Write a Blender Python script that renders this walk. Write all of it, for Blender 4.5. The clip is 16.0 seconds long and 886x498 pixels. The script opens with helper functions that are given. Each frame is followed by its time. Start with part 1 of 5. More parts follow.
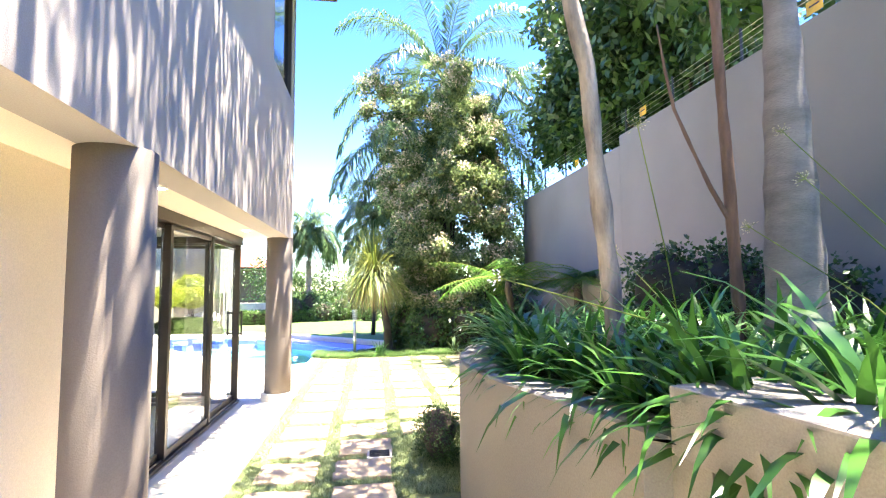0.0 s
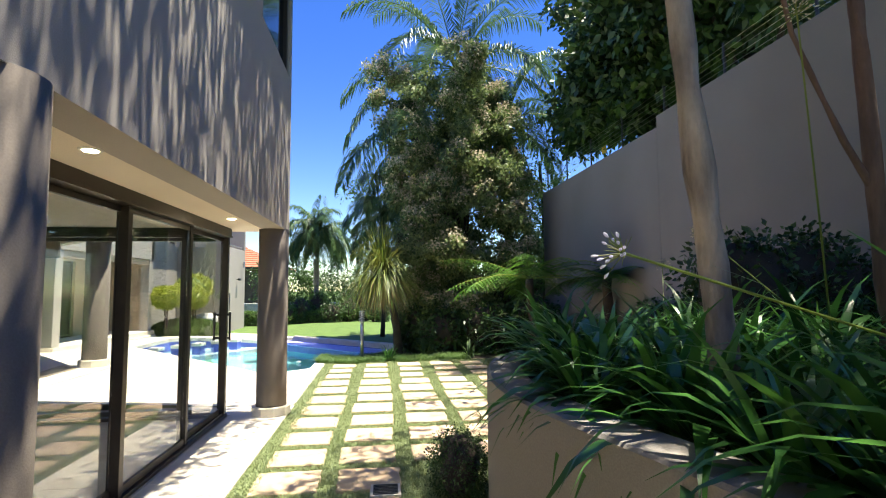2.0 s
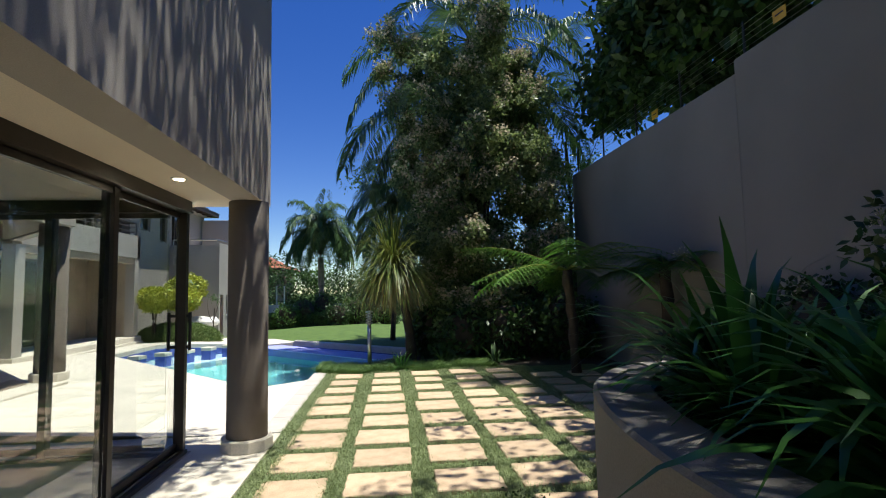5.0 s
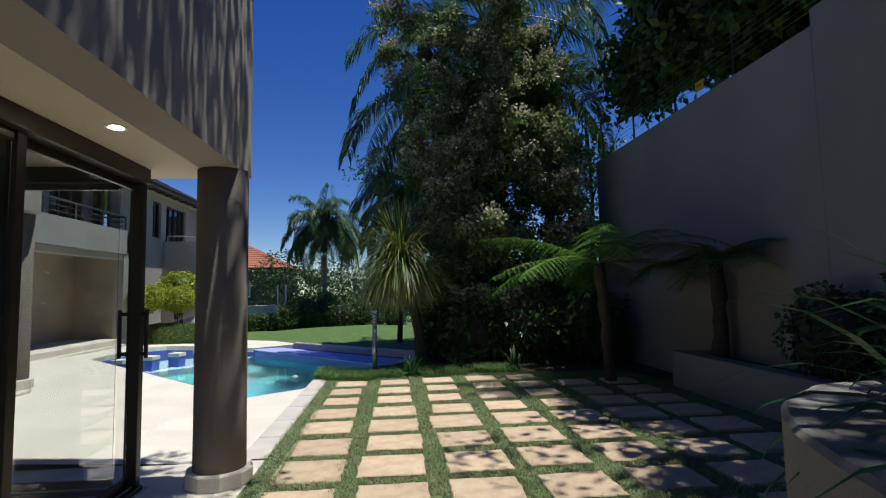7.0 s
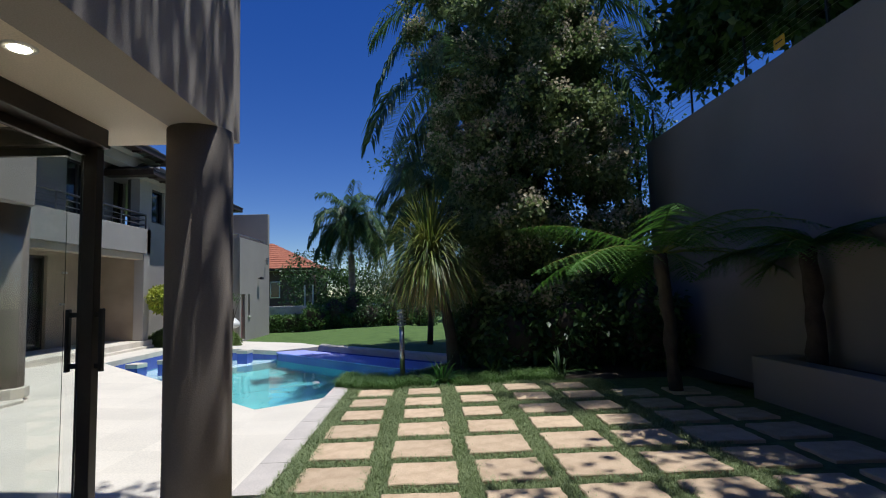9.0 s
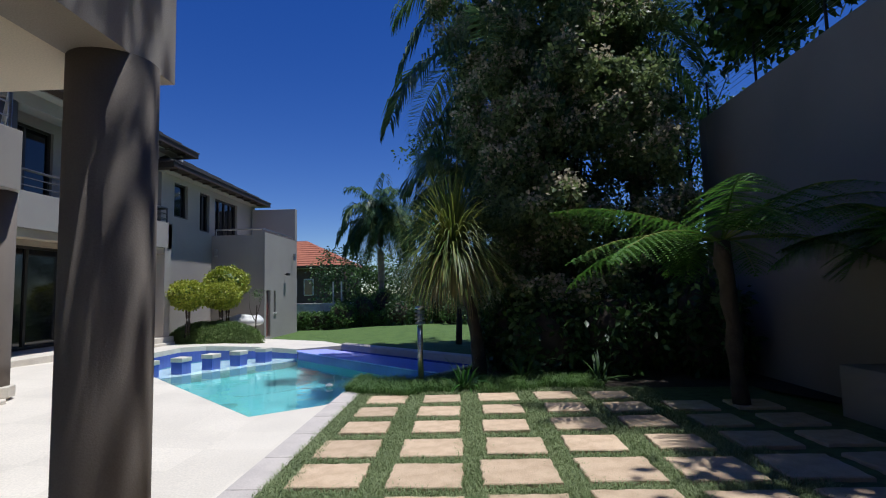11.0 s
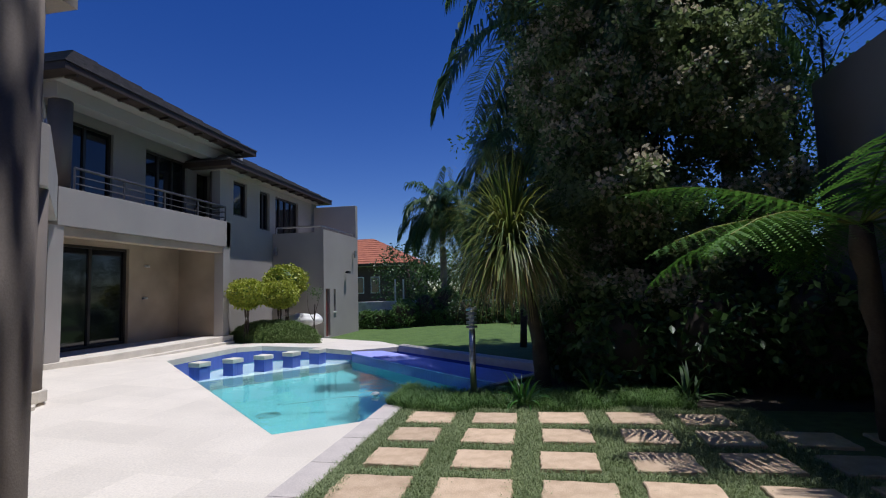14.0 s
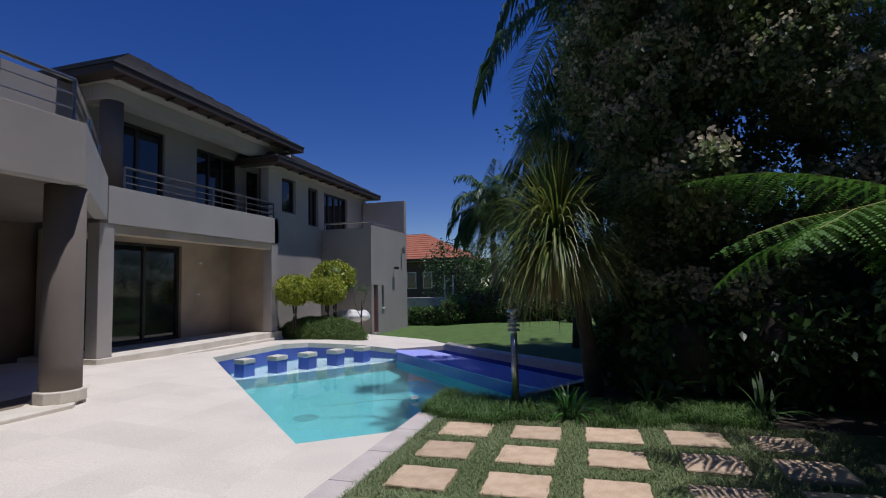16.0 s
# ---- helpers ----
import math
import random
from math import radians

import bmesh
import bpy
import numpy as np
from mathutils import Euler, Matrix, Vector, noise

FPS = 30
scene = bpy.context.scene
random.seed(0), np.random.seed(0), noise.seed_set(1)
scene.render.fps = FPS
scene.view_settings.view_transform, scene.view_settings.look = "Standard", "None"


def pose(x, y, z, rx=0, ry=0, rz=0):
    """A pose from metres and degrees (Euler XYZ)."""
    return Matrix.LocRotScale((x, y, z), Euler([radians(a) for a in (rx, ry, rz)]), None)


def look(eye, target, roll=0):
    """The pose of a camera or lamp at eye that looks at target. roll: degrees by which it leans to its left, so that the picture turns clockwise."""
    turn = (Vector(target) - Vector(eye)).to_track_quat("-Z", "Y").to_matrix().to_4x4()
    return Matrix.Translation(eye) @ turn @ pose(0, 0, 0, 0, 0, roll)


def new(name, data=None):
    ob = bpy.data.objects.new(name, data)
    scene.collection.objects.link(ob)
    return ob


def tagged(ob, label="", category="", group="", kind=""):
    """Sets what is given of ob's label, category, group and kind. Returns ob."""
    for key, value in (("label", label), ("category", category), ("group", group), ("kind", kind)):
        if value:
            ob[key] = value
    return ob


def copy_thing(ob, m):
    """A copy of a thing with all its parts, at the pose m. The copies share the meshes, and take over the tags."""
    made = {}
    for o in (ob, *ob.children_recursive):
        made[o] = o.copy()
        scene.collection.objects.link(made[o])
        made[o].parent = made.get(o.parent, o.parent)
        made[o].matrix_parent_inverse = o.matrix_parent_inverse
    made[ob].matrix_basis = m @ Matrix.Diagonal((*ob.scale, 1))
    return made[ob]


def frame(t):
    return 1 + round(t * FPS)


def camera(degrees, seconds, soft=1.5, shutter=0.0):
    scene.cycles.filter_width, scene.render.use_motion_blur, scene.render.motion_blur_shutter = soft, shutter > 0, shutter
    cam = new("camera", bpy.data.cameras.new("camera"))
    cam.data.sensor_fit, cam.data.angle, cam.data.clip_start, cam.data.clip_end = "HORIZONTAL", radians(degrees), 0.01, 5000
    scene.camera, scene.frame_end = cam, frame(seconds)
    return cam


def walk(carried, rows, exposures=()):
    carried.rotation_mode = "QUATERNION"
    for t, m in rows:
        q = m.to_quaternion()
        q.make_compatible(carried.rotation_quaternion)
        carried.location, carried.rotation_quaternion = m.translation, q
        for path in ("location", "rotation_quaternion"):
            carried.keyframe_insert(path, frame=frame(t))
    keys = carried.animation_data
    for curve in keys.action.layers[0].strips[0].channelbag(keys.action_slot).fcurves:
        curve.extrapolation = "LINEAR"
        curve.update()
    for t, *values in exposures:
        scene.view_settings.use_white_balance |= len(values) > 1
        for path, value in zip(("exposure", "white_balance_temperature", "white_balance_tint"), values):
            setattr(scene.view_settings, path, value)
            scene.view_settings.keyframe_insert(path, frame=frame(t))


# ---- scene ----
cam = camera(81.7, 16.0, soft=1.1)
PATH = [
    (0, (0.343, -0.53, 1.76), (0.618, 1.446, 1.908), -0.4),
    (0.5, (0.37, -0.276, 1.754), (0.622, 1.702, 1.904), -0.3),
    (1, (0.404, -0.009, 1.744), (0.639, 1.971, 1.893), -0.4),
    (1.5, (0.394, 0.252, 1.747), (0.628, 2.233, 1.895), -0.4),
    (2, (0.401, 0.518, 1.728), (0.635, 2.498, 1.878), -0.4),
    (2.5, (0.428, 0.822, 1.709), (0.652, 2.804, 1.858), -0.5),
    (3, (0.424, 1.144, 1.702), (0.638, 3.127, 1.853), -0.7),
    (3.5, (0.398, 1.411, 1.68), (0.617, 3.394, 1.831), -0.6),
    (4, (0.396, 1.724, 1.656), (0.611, 3.707, 1.808), -0.8),
    (6.5, (0.326, 3.236, 1.535), (0.519, 5.22, 1.695), -1.3),
    (7, (0.322, 3.508, 1.523), (0.505, 5.493, 1.683), -1.2),
    (7.5, (0.324, 3.751, 1.501), (0.484, 5.738, 1.661), -1.4),
    (8, (0.339, 4.021, 1.487), (0.475, 6.009, 1.649), -1.5),
    (8.5, (0.333, 4.288, 1.472), (0.446, 6.278, 1.633), -1.6),
    (9, (0.351, 4.551, 1.468), (0.417, 6.544, 1.632), -1.6),
    (11.5, (0.644, 5.685, 1.384), (0.524, 7.674, 1.548), -1.3),
    (12, (0.666, 5.858, 1.398), (0.496, 7.844, 1.563), -1.3),
    (12.5, (0.707, 6.041, 1.398), (0.478, 8.021, 1.559), -1.5),
    (13, (0.745, 6.187, 1.41), (0.467, 8.161, 1.571), -1.4),
    (13.5, (0.771, 6.334, 1.419), (0.454, 8.303, 1.579), -1.5),
    (14, (0.772, 6.507, 1.42), (0.42, 8.469, 1.579), -1.5),
    (14.5, (0.79, 6.635, 1.443), (0.39, 8.589, 1.597), -1.5),
    (15, (0.799, 6.744, 1.458), (0.357, 8.688, 1.605), -1.3),
    (15.5, (0.85, 6.888, 1.476), (0.346, 8.818, 1.622), -1.3),
    (16, (0.89, 7.016, 1.485), (0.327, 8.93, 1.627), -1.3),
]
EXPOSURES = [(0, 3.55, 7250, 10), (0.5, 2.95, 7250, 8), (1.0, 2.4, 7250, 7), (1.5, 2.0, 7250, 6), (2.0, 1.7, 7200, 5), (2.5, 1.44, 7150, 4), (3.0, 1.24, 7100, 3), (4.0, 0.9, 6800, 3), (6.5, 0.15, 6250, 5), (9.0, -0.05, 5950, 7), (12.0, -0.12, 5800, 10), (14.0, -0.23, 5850, 13), (16.0, -0.48, 5900, 15)]
walk(cam, [(t, look(eye, target, roll)) for t, eye, target, roll in PATH], EXPOSURES)

# ---- world, sun, light ----
TO_SUN = Vector((0.225, 0.02, 0.969)).normalized()
world = bpy.data.worlds.new("world")
scene.world = world
world.use_nodes = True
wn = world.node_tree.nodes
sky = wn.new("ShaderNodeTexSky")
sky.sky_type = "NISHITA"
sky.sun_disc = False
sky.sun_elevation = math.asin(TO_SUN.z)
sky.sun_rotation = math.atan2(TO_SUN.x, TO_SUN.y)
sky.altitude = 1500
sky.air_density, sky.dust_density, sky.ozone_density = 1.0, 0.0, 1.6
deep = wn.new("ShaderNodeHueSaturation")
deep.inputs["Hue"].default_value, deep.inputs["Saturation"].default_value = 0.522, 1.36
world.node_tree.links.new(sky.outputs[0], deep.inputs["Color"])
world.node_tree.links.new(deep.outputs[0], wn["Background"].inputs[0])
wn["Background"].inputs[1].default_value = 0.095
sun = new("sun", bpy.data.lights.new("sun", "SUN"))
sun.data.energy, sun.data.angle, sun.data.color = 4.6, radians(0.53), (1.0, 0.95, 0.88)
sun.matrix_world = look(TO_SUN * 60, (0, 0, 0))


# ---- materials ----
def mat(name, base, rough=0.7, dark=None, scale=4.0, amount=0.5, fine=60.0, bump=0.15, metal=0.0, spec=0.5, random_tint=0.0, stretch=(1, 1, 1), island=False):
    """A surface with blotches at one scale, grain at another and fine relief."""
    m = bpy.data.materials.new(name)
    m.use_nodes = True
    nt = m.node_tree
    n, link = nt.nodes, nt.links.new
    b = n["Principled BSDF"]
    b.inputs["Roughness"].default_value, b.inputs["Metallic"].default_value = rough, metal
    b.inputs["Specular IOR Level"].default_value = spec
    co = n.new("ShaderNodeTexCoord")
    mp = n.new("ShaderNodeMapping")
    mp.inputs["Scale"].default_value = stretch
    link(co.outputs["Object"], mp.inputs[0])
    big, small = n.new("ShaderNodeTexNoise"), n.new("ShaderNodeTexNoise")
    big.inputs["Scale"].default_value, big.inputs["Detail"].default_value = scale, 5
    small.inputs["Scale"].default_value, small.inputs["Detail"].default_value = fine, 3
    link(mp.outputs[0], big.inputs["Vector"]), link(mp.outputs[0], small.inputs["Vector"])
    ramp = n.new("ShaderNodeValToRGB")
    dark = dark or tuple(c * 0.7 for c in base)
    ramp.color_ramp.elements[0].position, ramp.color_ramp.elements[1].position = 0.5 - 0.28 * amount - 0.05, 0.62
    ramp.color_ramp.elements[0].color, ramp.color_ramp.elements[1].color = (*dark, 1), (*base, 1)
    link(big.outputs[0], ramp.inputs[0])
    mix = n.new("ShaderNodeMix")
    mix.data_type, mix.blend_type = "RGBA", "MULTIPLY"
    mix.inputs["Factor"].default_value = 0.35
    link(ramp.outputs[0], mix.inputs["A"]), link(small.outputs[0], mix.inputs["B"])
    out = mix.outputs["Result"]
    hsv = n.new("ShaderNodeHueSaturation")
    hsv.inputs["Value"].default_value = 1.2
    link(out, hsv.inputs["Color"])
    if random_tint:
        rnd = n.new("ShaderNodeNewGeometry") if island else n.new("ShaderNodeObjectInfo")
        mr = n.new("ShaderNodeMapRange")
        mr.inputs["To Min"].default_value, mr.inputs["To Max"].default_value = 1.2 - random_tint, 1.2 + random_tint
        link(rnd.outputs["Random Per Island" if island else "Random"], mr.inputs["Value"])
        link(mr.outputs[0], hsv.inputs["Value"])
    link(hsv.outputs[0], b.inputs["Base Color"])
    if bump:
        bp = n.new("ShaderNodeBump")
        bp.inputs["Strength"].default_value, bp.inputs["Distance"].default_value = bump, 0.01
        link(small.outputs[0], bp.inputs["Height"])
        link(bp.outputs[0], b.inputs["Normal"])
    return m


def leaf_mat(name, base, young, rough=0.45, through_light=0.25):
    """Leaves: a tint for every leaf, gloss, and some light let through."""
    m = bpy.data.materials.new(name)
    m.use_nodes = True
    n, link = m.node_tree.nodes, m.node_tree.links.new
    b = n["Principled BSDF"]
    geo, ramp = n.new("ShaderNodeNewGeometry"), n.new("ShaderNodeValToRGB")
    co, ns = n.new("ShaderNodeTexCoord"), n.new("ShaderNodeTexNoise")
    ns.inputs["Scale"].default_value = 1.3
    link(co.outputs["Object"], ns.inputs["Vector"])
    mx = n.new("ShaderNodeMath")
    mx.operation = "MULTIPLY_ADD"
    mx.inputs[1].default_value, mx.inputs[2].default_value = 0.7, -0.2
    link(geo.outputs["Random Per Island"], mx.inputs[0])
    ad = n.new("ShaderNodeMath")
    link(mx.outputs[0], ad.inputs[0]), link(ns.outputs[0], ad.inputs[1])
    ramp.color_ramp.elements[0].position, ramp.color_ramp.elements[1].position = 0.25, 0.95
    ramp.color_ramp.elements[0].color, ramp.color_ramp.elements[1].color = (*base, 1), (*young, 1)
    link(ad.outputs[0], ramp.inputs[0])
    link(ramp.outputs[0], b.inputs["Base Color"])
    b.inputs["Roughness"].default_value = rough
    tr, ms = n.new("ShaderNodeBsdfTranslucent"), n.new("ShaderNodeMixShader")
    link(ramp.outputs[0], tr.inputs[0])
    ms.inputs[0].default_value = through_light
    link(b.outputs[0], ms.inputs[1]), link(tr.outputs[0], ms.inputs[2])
    link(ms.outputs[0], n["Material Output"].inputs[0])
    return m


def glass_mat(name, tint=(1, 1, 1), ior=1.45, rough=0.0, bump=0.0, mirror=0.0):
    m = bpy.data.materials.new(name)
    m.use_nodes = True
    n, link = m.node_tree.nodes, m.node_tree.links.new
    b = n["Principled BSDF"]
    b.inputs["Base Color"].default_value = (*tint, 1)
    b.inputs["Transmission Weight"].default_value, b.inputs["IOR"].default_value, b.inputs["Roughness"].default_value = 1, ior, rough
    if bump:
        co, ns, bp = n.new("ShaderNodeTexCoord"), n.new("ShaderNodeTexNoise"), n.new("ShaderNodeBump")
        ns.inputs["Scale"].default_value, ns.inputs["Detail"].default_value = 3.0, 3
        bp.inputs["Strength"].default_value, bp.inputs["Distance"].default_value = bump, 0.04
        link(co.outputs["Object"], ns.inputs["Vector"]), link(ns.outputs[0], bp.inputs["Height"]), link(bp.outputs[0], b.inputs["Normal"])
    return m


def tile_mat(name, base, grout, size, rough=0.3):
    """Small square tiles or large slabs with thin joints."""
    m = mat(name, base, rough, tuple(c * 0.94 for c in base), 1.5, 0.3, bump=0.05)
    n, link = m.node_tree.nodes, m.node_tree.links.new
    b = n["Principled BSDF"]
    old = b.inputs["Base Color"].links[0].from_socket
    co, br = n.new("ShaderNodeTexCoord"), n.new("ShaderNodeTexBrick")
    br.offset = 0.0
    br.inputs["Scale"].default_value = 1.0
    br.inputs["Brick Width"].default_value = br.inputs["Row Height"].default_value = size
    br.inputs["Mortar Size"].default_value = size * 0.012 if size > 0.2 else size * 0.05
    br.inputs["Color1"].default_value = (1, 1, 1, 1)
    br.inputs["Color2"].default_value = (0.9, 0.9, 0.9, 1)
    br.inputs["Mortar"].default_value = (*grout, 1)
    mp = n.new("ShaderNodeMapping")
    mp.inputs["Rotation"].default_value = (0, 0, 0)
    link(co.outputs["Object"], mp.inputs[0]), link(mp.outputs[0], br.inputs["Vector"])
    mx = n.new("ShaderNodeMix")
    mx.data_type, mx.blend_type = "RGBA", "MULTIPLY"
    mx.inputs["Factor"].default_value = 1.0
    link(old, mx.inputs["A"]), link(br.outputs[0], mx.inputs["B"]), link(mx.outputs["Result"], b.inputs["Base Color"])
    return m


# Patio back wall only: its shade is put into the dark brown.
SHADE_BROWN = mat("shade_brown_patio_wall", (0.17, 0.12, 0.09), 0.8, scale=2)
PLASTER = mat("taupe_plaster", (0.40, 0.365, 0.335), 0.9, (0.35, 0.32, 0.295), 0.7, 0.6, 140, 0.25)
# Taupe lowered so the colour carries part of the shade on columns and ceilings.
COLUMN = mat("darkened_taupe_plaster", (0.18, 0.151, 0.128), 0.9, (0.148, 0.125, 0.107), 1.2, 0.6, 120, 0.2)
SOFFIT = mat("cream_plaster", (0.78, 0.69, 0.56), 0.9, (0.72, 0.63, 0.51), 0.8, 0.4, 120, 0.08)
GARDEN_WALL = mat("garden_wall_plaster", (0.265, 0.243, 0.222), 0.92, (0.21, 0.193, 0.176), 0.5, 0.7, 120, 0.25)
BRONZE = mat("dark_bronze_frame", (0.035, 0.026, 0.02), 0.4, fine=40, bump=0.02, spec=0.4)
GLASS = glass_mat("window_glass", (0.93, 0.96, 0.95))
DARK_GLASS = mat("dark_window_glass", (0.012, 0.014, 0.018), 0.06, bump=0, spec=0.6)
STEEL = mat("brushed_steel", (0.55, 0.54, 0.52), 0.3, metal=1.0, bump=0.03, stretch=(1, 1, 12))
WHITE = mat("white_paint", (0.8, 0.79, 0.76), 0.5, bump=0.03)
STONE = mat("sandstone_paver", (0.62, 0.465, 0.32), 0.85, (0.47, 0.335, 0.22), 6, 0.6, 90, 0.4, random_tint=0.14)
DECK = tile_mat("pale_pool_deck", (0.80, 0.73, 0.63), (0.93, 0.93, 0.92), 0.6, 0.6)
COPING = mat("pale_coping", (0.74, 0.68, 0.58), 0.75, (0.62, 0.56, 0.47), 3, 0.5, 70, 0.2)
KERB = mat("grey_kerb_stone", (0.60, 0.54, 0.50), 0.85, (0.50, 0.45, 0.42), 3, 0.5, 70, 0.25)
POOL = mat("pool_plaster", (0.13, 0.45, 0.48), 0.6, (0.10, 0.40, 0.43), 1.0, 0.5, 20, 0.05)
BLUE = tile_mat("blue_mosaic_tile", (0.10, 0.15, 0.52), (0.75, 0.8, 0.9), 0.06, 0.2)
# Lighter matte copy of the mosaic; sunlit brightness is put into the colour.
LIT_BLUE = tile_mat("lit_blue_tile", (0.40, 0.43, 0.9), (0.85, 0.88, 0.95), 0.06, 0.6)
LIT_BLUE.node_tree.nodes["Principled BSDF"].inputs["Specular IOR Level"].default_value = 0.15
WATER = glass_mat("pool_water", (0.90, 0.99, 0.99), 1.33, 0.0, 0.16)
LAWN = mat("lawn_turf", (0.10, 0.17, 0.035), 0.9, (0.06, 0.115, 0.022), 3, 0.8, 220, 1.0)
# Bed soil, and the dark cores that stand in for shade inside shrubs.
SOIL_AND_CORE = mat("dark_soil_and_shrub_core", (0.055, 0.04, 0.03), 0.95, (0.03, 0.024, 0.018), 5, 0.7, 80, 0.6)
TURF = mat("paving_turf_base", (0.15, 0.19, 0.075), 0.95, (0.08, 0.09, 0.04), 8, 0.8, 150, 0.8)
SLATE = mat("dark_slate_roof", (0.075, 0.065, 0.06), 0.7, (0.04, 0.035, 0.032), 6, 0.7, 30, 0.6, random_tint=0.3)
TERRACOTTA = mat("terracotta_roof_tile", (0.42, 0.14, 0.07), 0.8, (0.3, 0.09, 0.05), 3, 0.7, 30, 0.4)
BRICK_DARK = mat("dark_neighbour_wall", (0.09, 0.06, 0.05), 0.9, bump=0.2)
RED_DOOR = mat("red_brown_door", (0.26, 0.04, 0.035), 0.45, (0.12, 0.025, 0.02), 5, 0.4, 60, 0.05)
TIMBER = mat("dark_timber_fascia", (0.05, 0.032, 0.024), 0.7, stretch=(1, 8, 8), bump=0.15)
BARK_PALE = mat("pale_flaking_bark", (0.42, 0.34, 0.27), 0.9, (0.13, 0.10, 0.085), 6, 0.5, 50, 1.0, stretch=(1, 1, 0.35))
BARK_RED = mat("red_brown_bark", (0.19, 0.11, 0.075), 0.9, (0.07, 0.042, 0.032), 6, 0.9, 50, 0.9, stretch=(1, 1, 0.3))
PALM_BARK = mat("grey_palm_trunk", (0.26, 0.225, 0.20), 0.85, (0.13, 0.11, 0.10), 3, 0.8, 40, 0.6, stretch=(1, 1, 3))
# Dark bark, also used where a trunk's shade is put into its colour.
BARK_DARK = mat("dark_and_shaded_bark", (0.075, 0.056, 0.042), 0.95, (0.035, 0.027, 0.02), 5, 0.8, 40, 0.9)
L_AGA = leaf_mat("agapanthus_leaf", (0.022, 0.085, 0.018), (0.075, 0.21, 0.035), 0.3, 0.22)
L_PALM = leaf_mat("palm_leaflet", (0.035, 0.085, 0.035), (0.11, 0.19, 0.075), 0.42, 0.25)
L_MOUND = leaf_mat("clipped_mound_leaf", (0.085, 0.15, 0.03), (0.18, 0.26, 0.07), 0.5, 0.2)
# Pool plaster paled so the bench colour imitates sky reflected in the water.
POOL_SHEEN = mat("sky_sheen_bench_plaster", (0.50, 0.63, 0.64), 0.6, (0.44, 0.58, 0.6), 1.5, 0.5, 20, 0.05)
# Same steel as STEEL, with the balcony's shade put into a darker colour.
SHADE_STEEL = mat("shaded_steel_rail", (0.24, 0.22, 0.21), 0.45, metal=1.0, bump=0.03)
L_PONY = leaf_mat("ponytail_leaf", (0.07, 0.14, 0.02), (0.27, 0.29, 0.06), 0.45, 0.25)
L_DRY = leaf_mat("straw_leaf", (0.22, 0.17, 0.07), (0.42, 0.33, 0.13), 0.6, 0.2)
L_CLIMB = leaf_mat("climber_leaf", (0.06, 0.11, 0.03), (0.26, 0.32, 0.13), 0.5, 0.4)
L_FLOWER = leaf_mat("dry_climber_flower", (0.33, 0.28, 0.17), (0.6, 0.53, 0.38), 0.7, 0.35)
L_LILAC = leaf_mat("lavender_petal", (0.45, 0.42, 0.62), (0.68, 0.66, 0.80), 0.6, 0.3)
L_DARK = leaf_mat("glossy_dark_leaf", (0.018, 0.05, 0.012), (0.06, 0.12, 0.025), 0.48, 0.12)
L_FERN = leaf_mat("tree_fern_leaf", (0.04, 0.12, 0.02), (0.13, 0.27, 0.04), 0.5, 0.35)
L_TOPI = leaf_mat("golden_topiary_leaf", (0.20, 0.27, 0.02), (0.46, 0.48, 0.06), 0.45, 0.2)
L_HEDGE = leaf_mat("hedge_leaf", (0.045, 0.11, 0.02), (0.12, 0.21, 0.045), 0.5, 0.2)
L_TREE = leaf_mat("tree_leaf", (0.045, 0.11, 0.025), (0.13, 0.23, 0.05), 0.45, 0.3)
L_GRASS = leaf_mat("grass_blade", (0.17, 0.23, 0.09), (0.36, 0.42, 0.21), 0.5, 0.3)
YELLOW = mat("yellow_sign", (0.75, 0.42, 0.03), 0.5, bump=0)
BLACK = mat("black_plastic", (0.015, 0.015, 0.015), 0.5, bump=0.02)
LAMP = bpy.data.materials.new("downlight_lens")
LAMP.use_nodes = True
LAMP.node_tree.nodes["Principled BSDF"].inputs["Emission Color"].default_value = (1, 0.85, 0.6, 1)
LAMP.node_tree.nodes["Principled BSDF"].inputs["Emission Strength"].default_value = 22.0


# ---- builders ----
def part(name, bm, material, parent=None, label="", smooth=False):
    me = bpy.data.meshes.new(name)
    bm.normal_update()
    bm.to_mesh(me)
    bm.free()
    me.materials.append(material)
    if smooth:
        me.polygons.foreach_set("use_smooth", [True] * len(me.polygons))
    ob = new(name, me)
    ob.parent = parent
    if label:
        ob["label"] = label
    return ob


def sheet(name, verts, faces, material, parent=None, smooth=False):
    me = bpy.data.meshes.new(name)
    me.from_pydata(verts if isinstance(verts, list) else verts.tolist(), [], faces if isinstance(faces, list) else faces.tolist())
    me.materials.append(material)
    if smooth:
        me.polygons.foreach_set("use_smooth", [True] * len(me.polygons))
    ob = new(name, me)
    ob.parent = parent
    return ob


def empty(name, at=(0, 0, 0), label="", category="", group="", kind=""):
    ob = new(name)
    ob.location = at
    ob.empty_display_size = 0.2
    return tagged(ob, label, category, group, kind)


def add_box(bm, a, b, bevel=0.0):
    """A box between two corners, its edges bevelled if asked."""
    c = [(a[i] + b[i]) / 2 for i in range(3)]
    s = [abs(b[i] - a[i]) for i in range(3)]
    r = bmesh.ops.create_cube(bm, size=1.0, matrix=Matrix.LocRotScale(c, None, s))
    if bevel:
        es = list({e for v in r["verts"] for e in v.link_edges})
        bmesh.ops.bevel(bm, geom=es, offset=bevel, segments=2, profile=0.6, affect="EDGES")
    return bm


def box(a, b, bevel=0.0):
    return add_box(bmesh.new(), a, b, bevel)


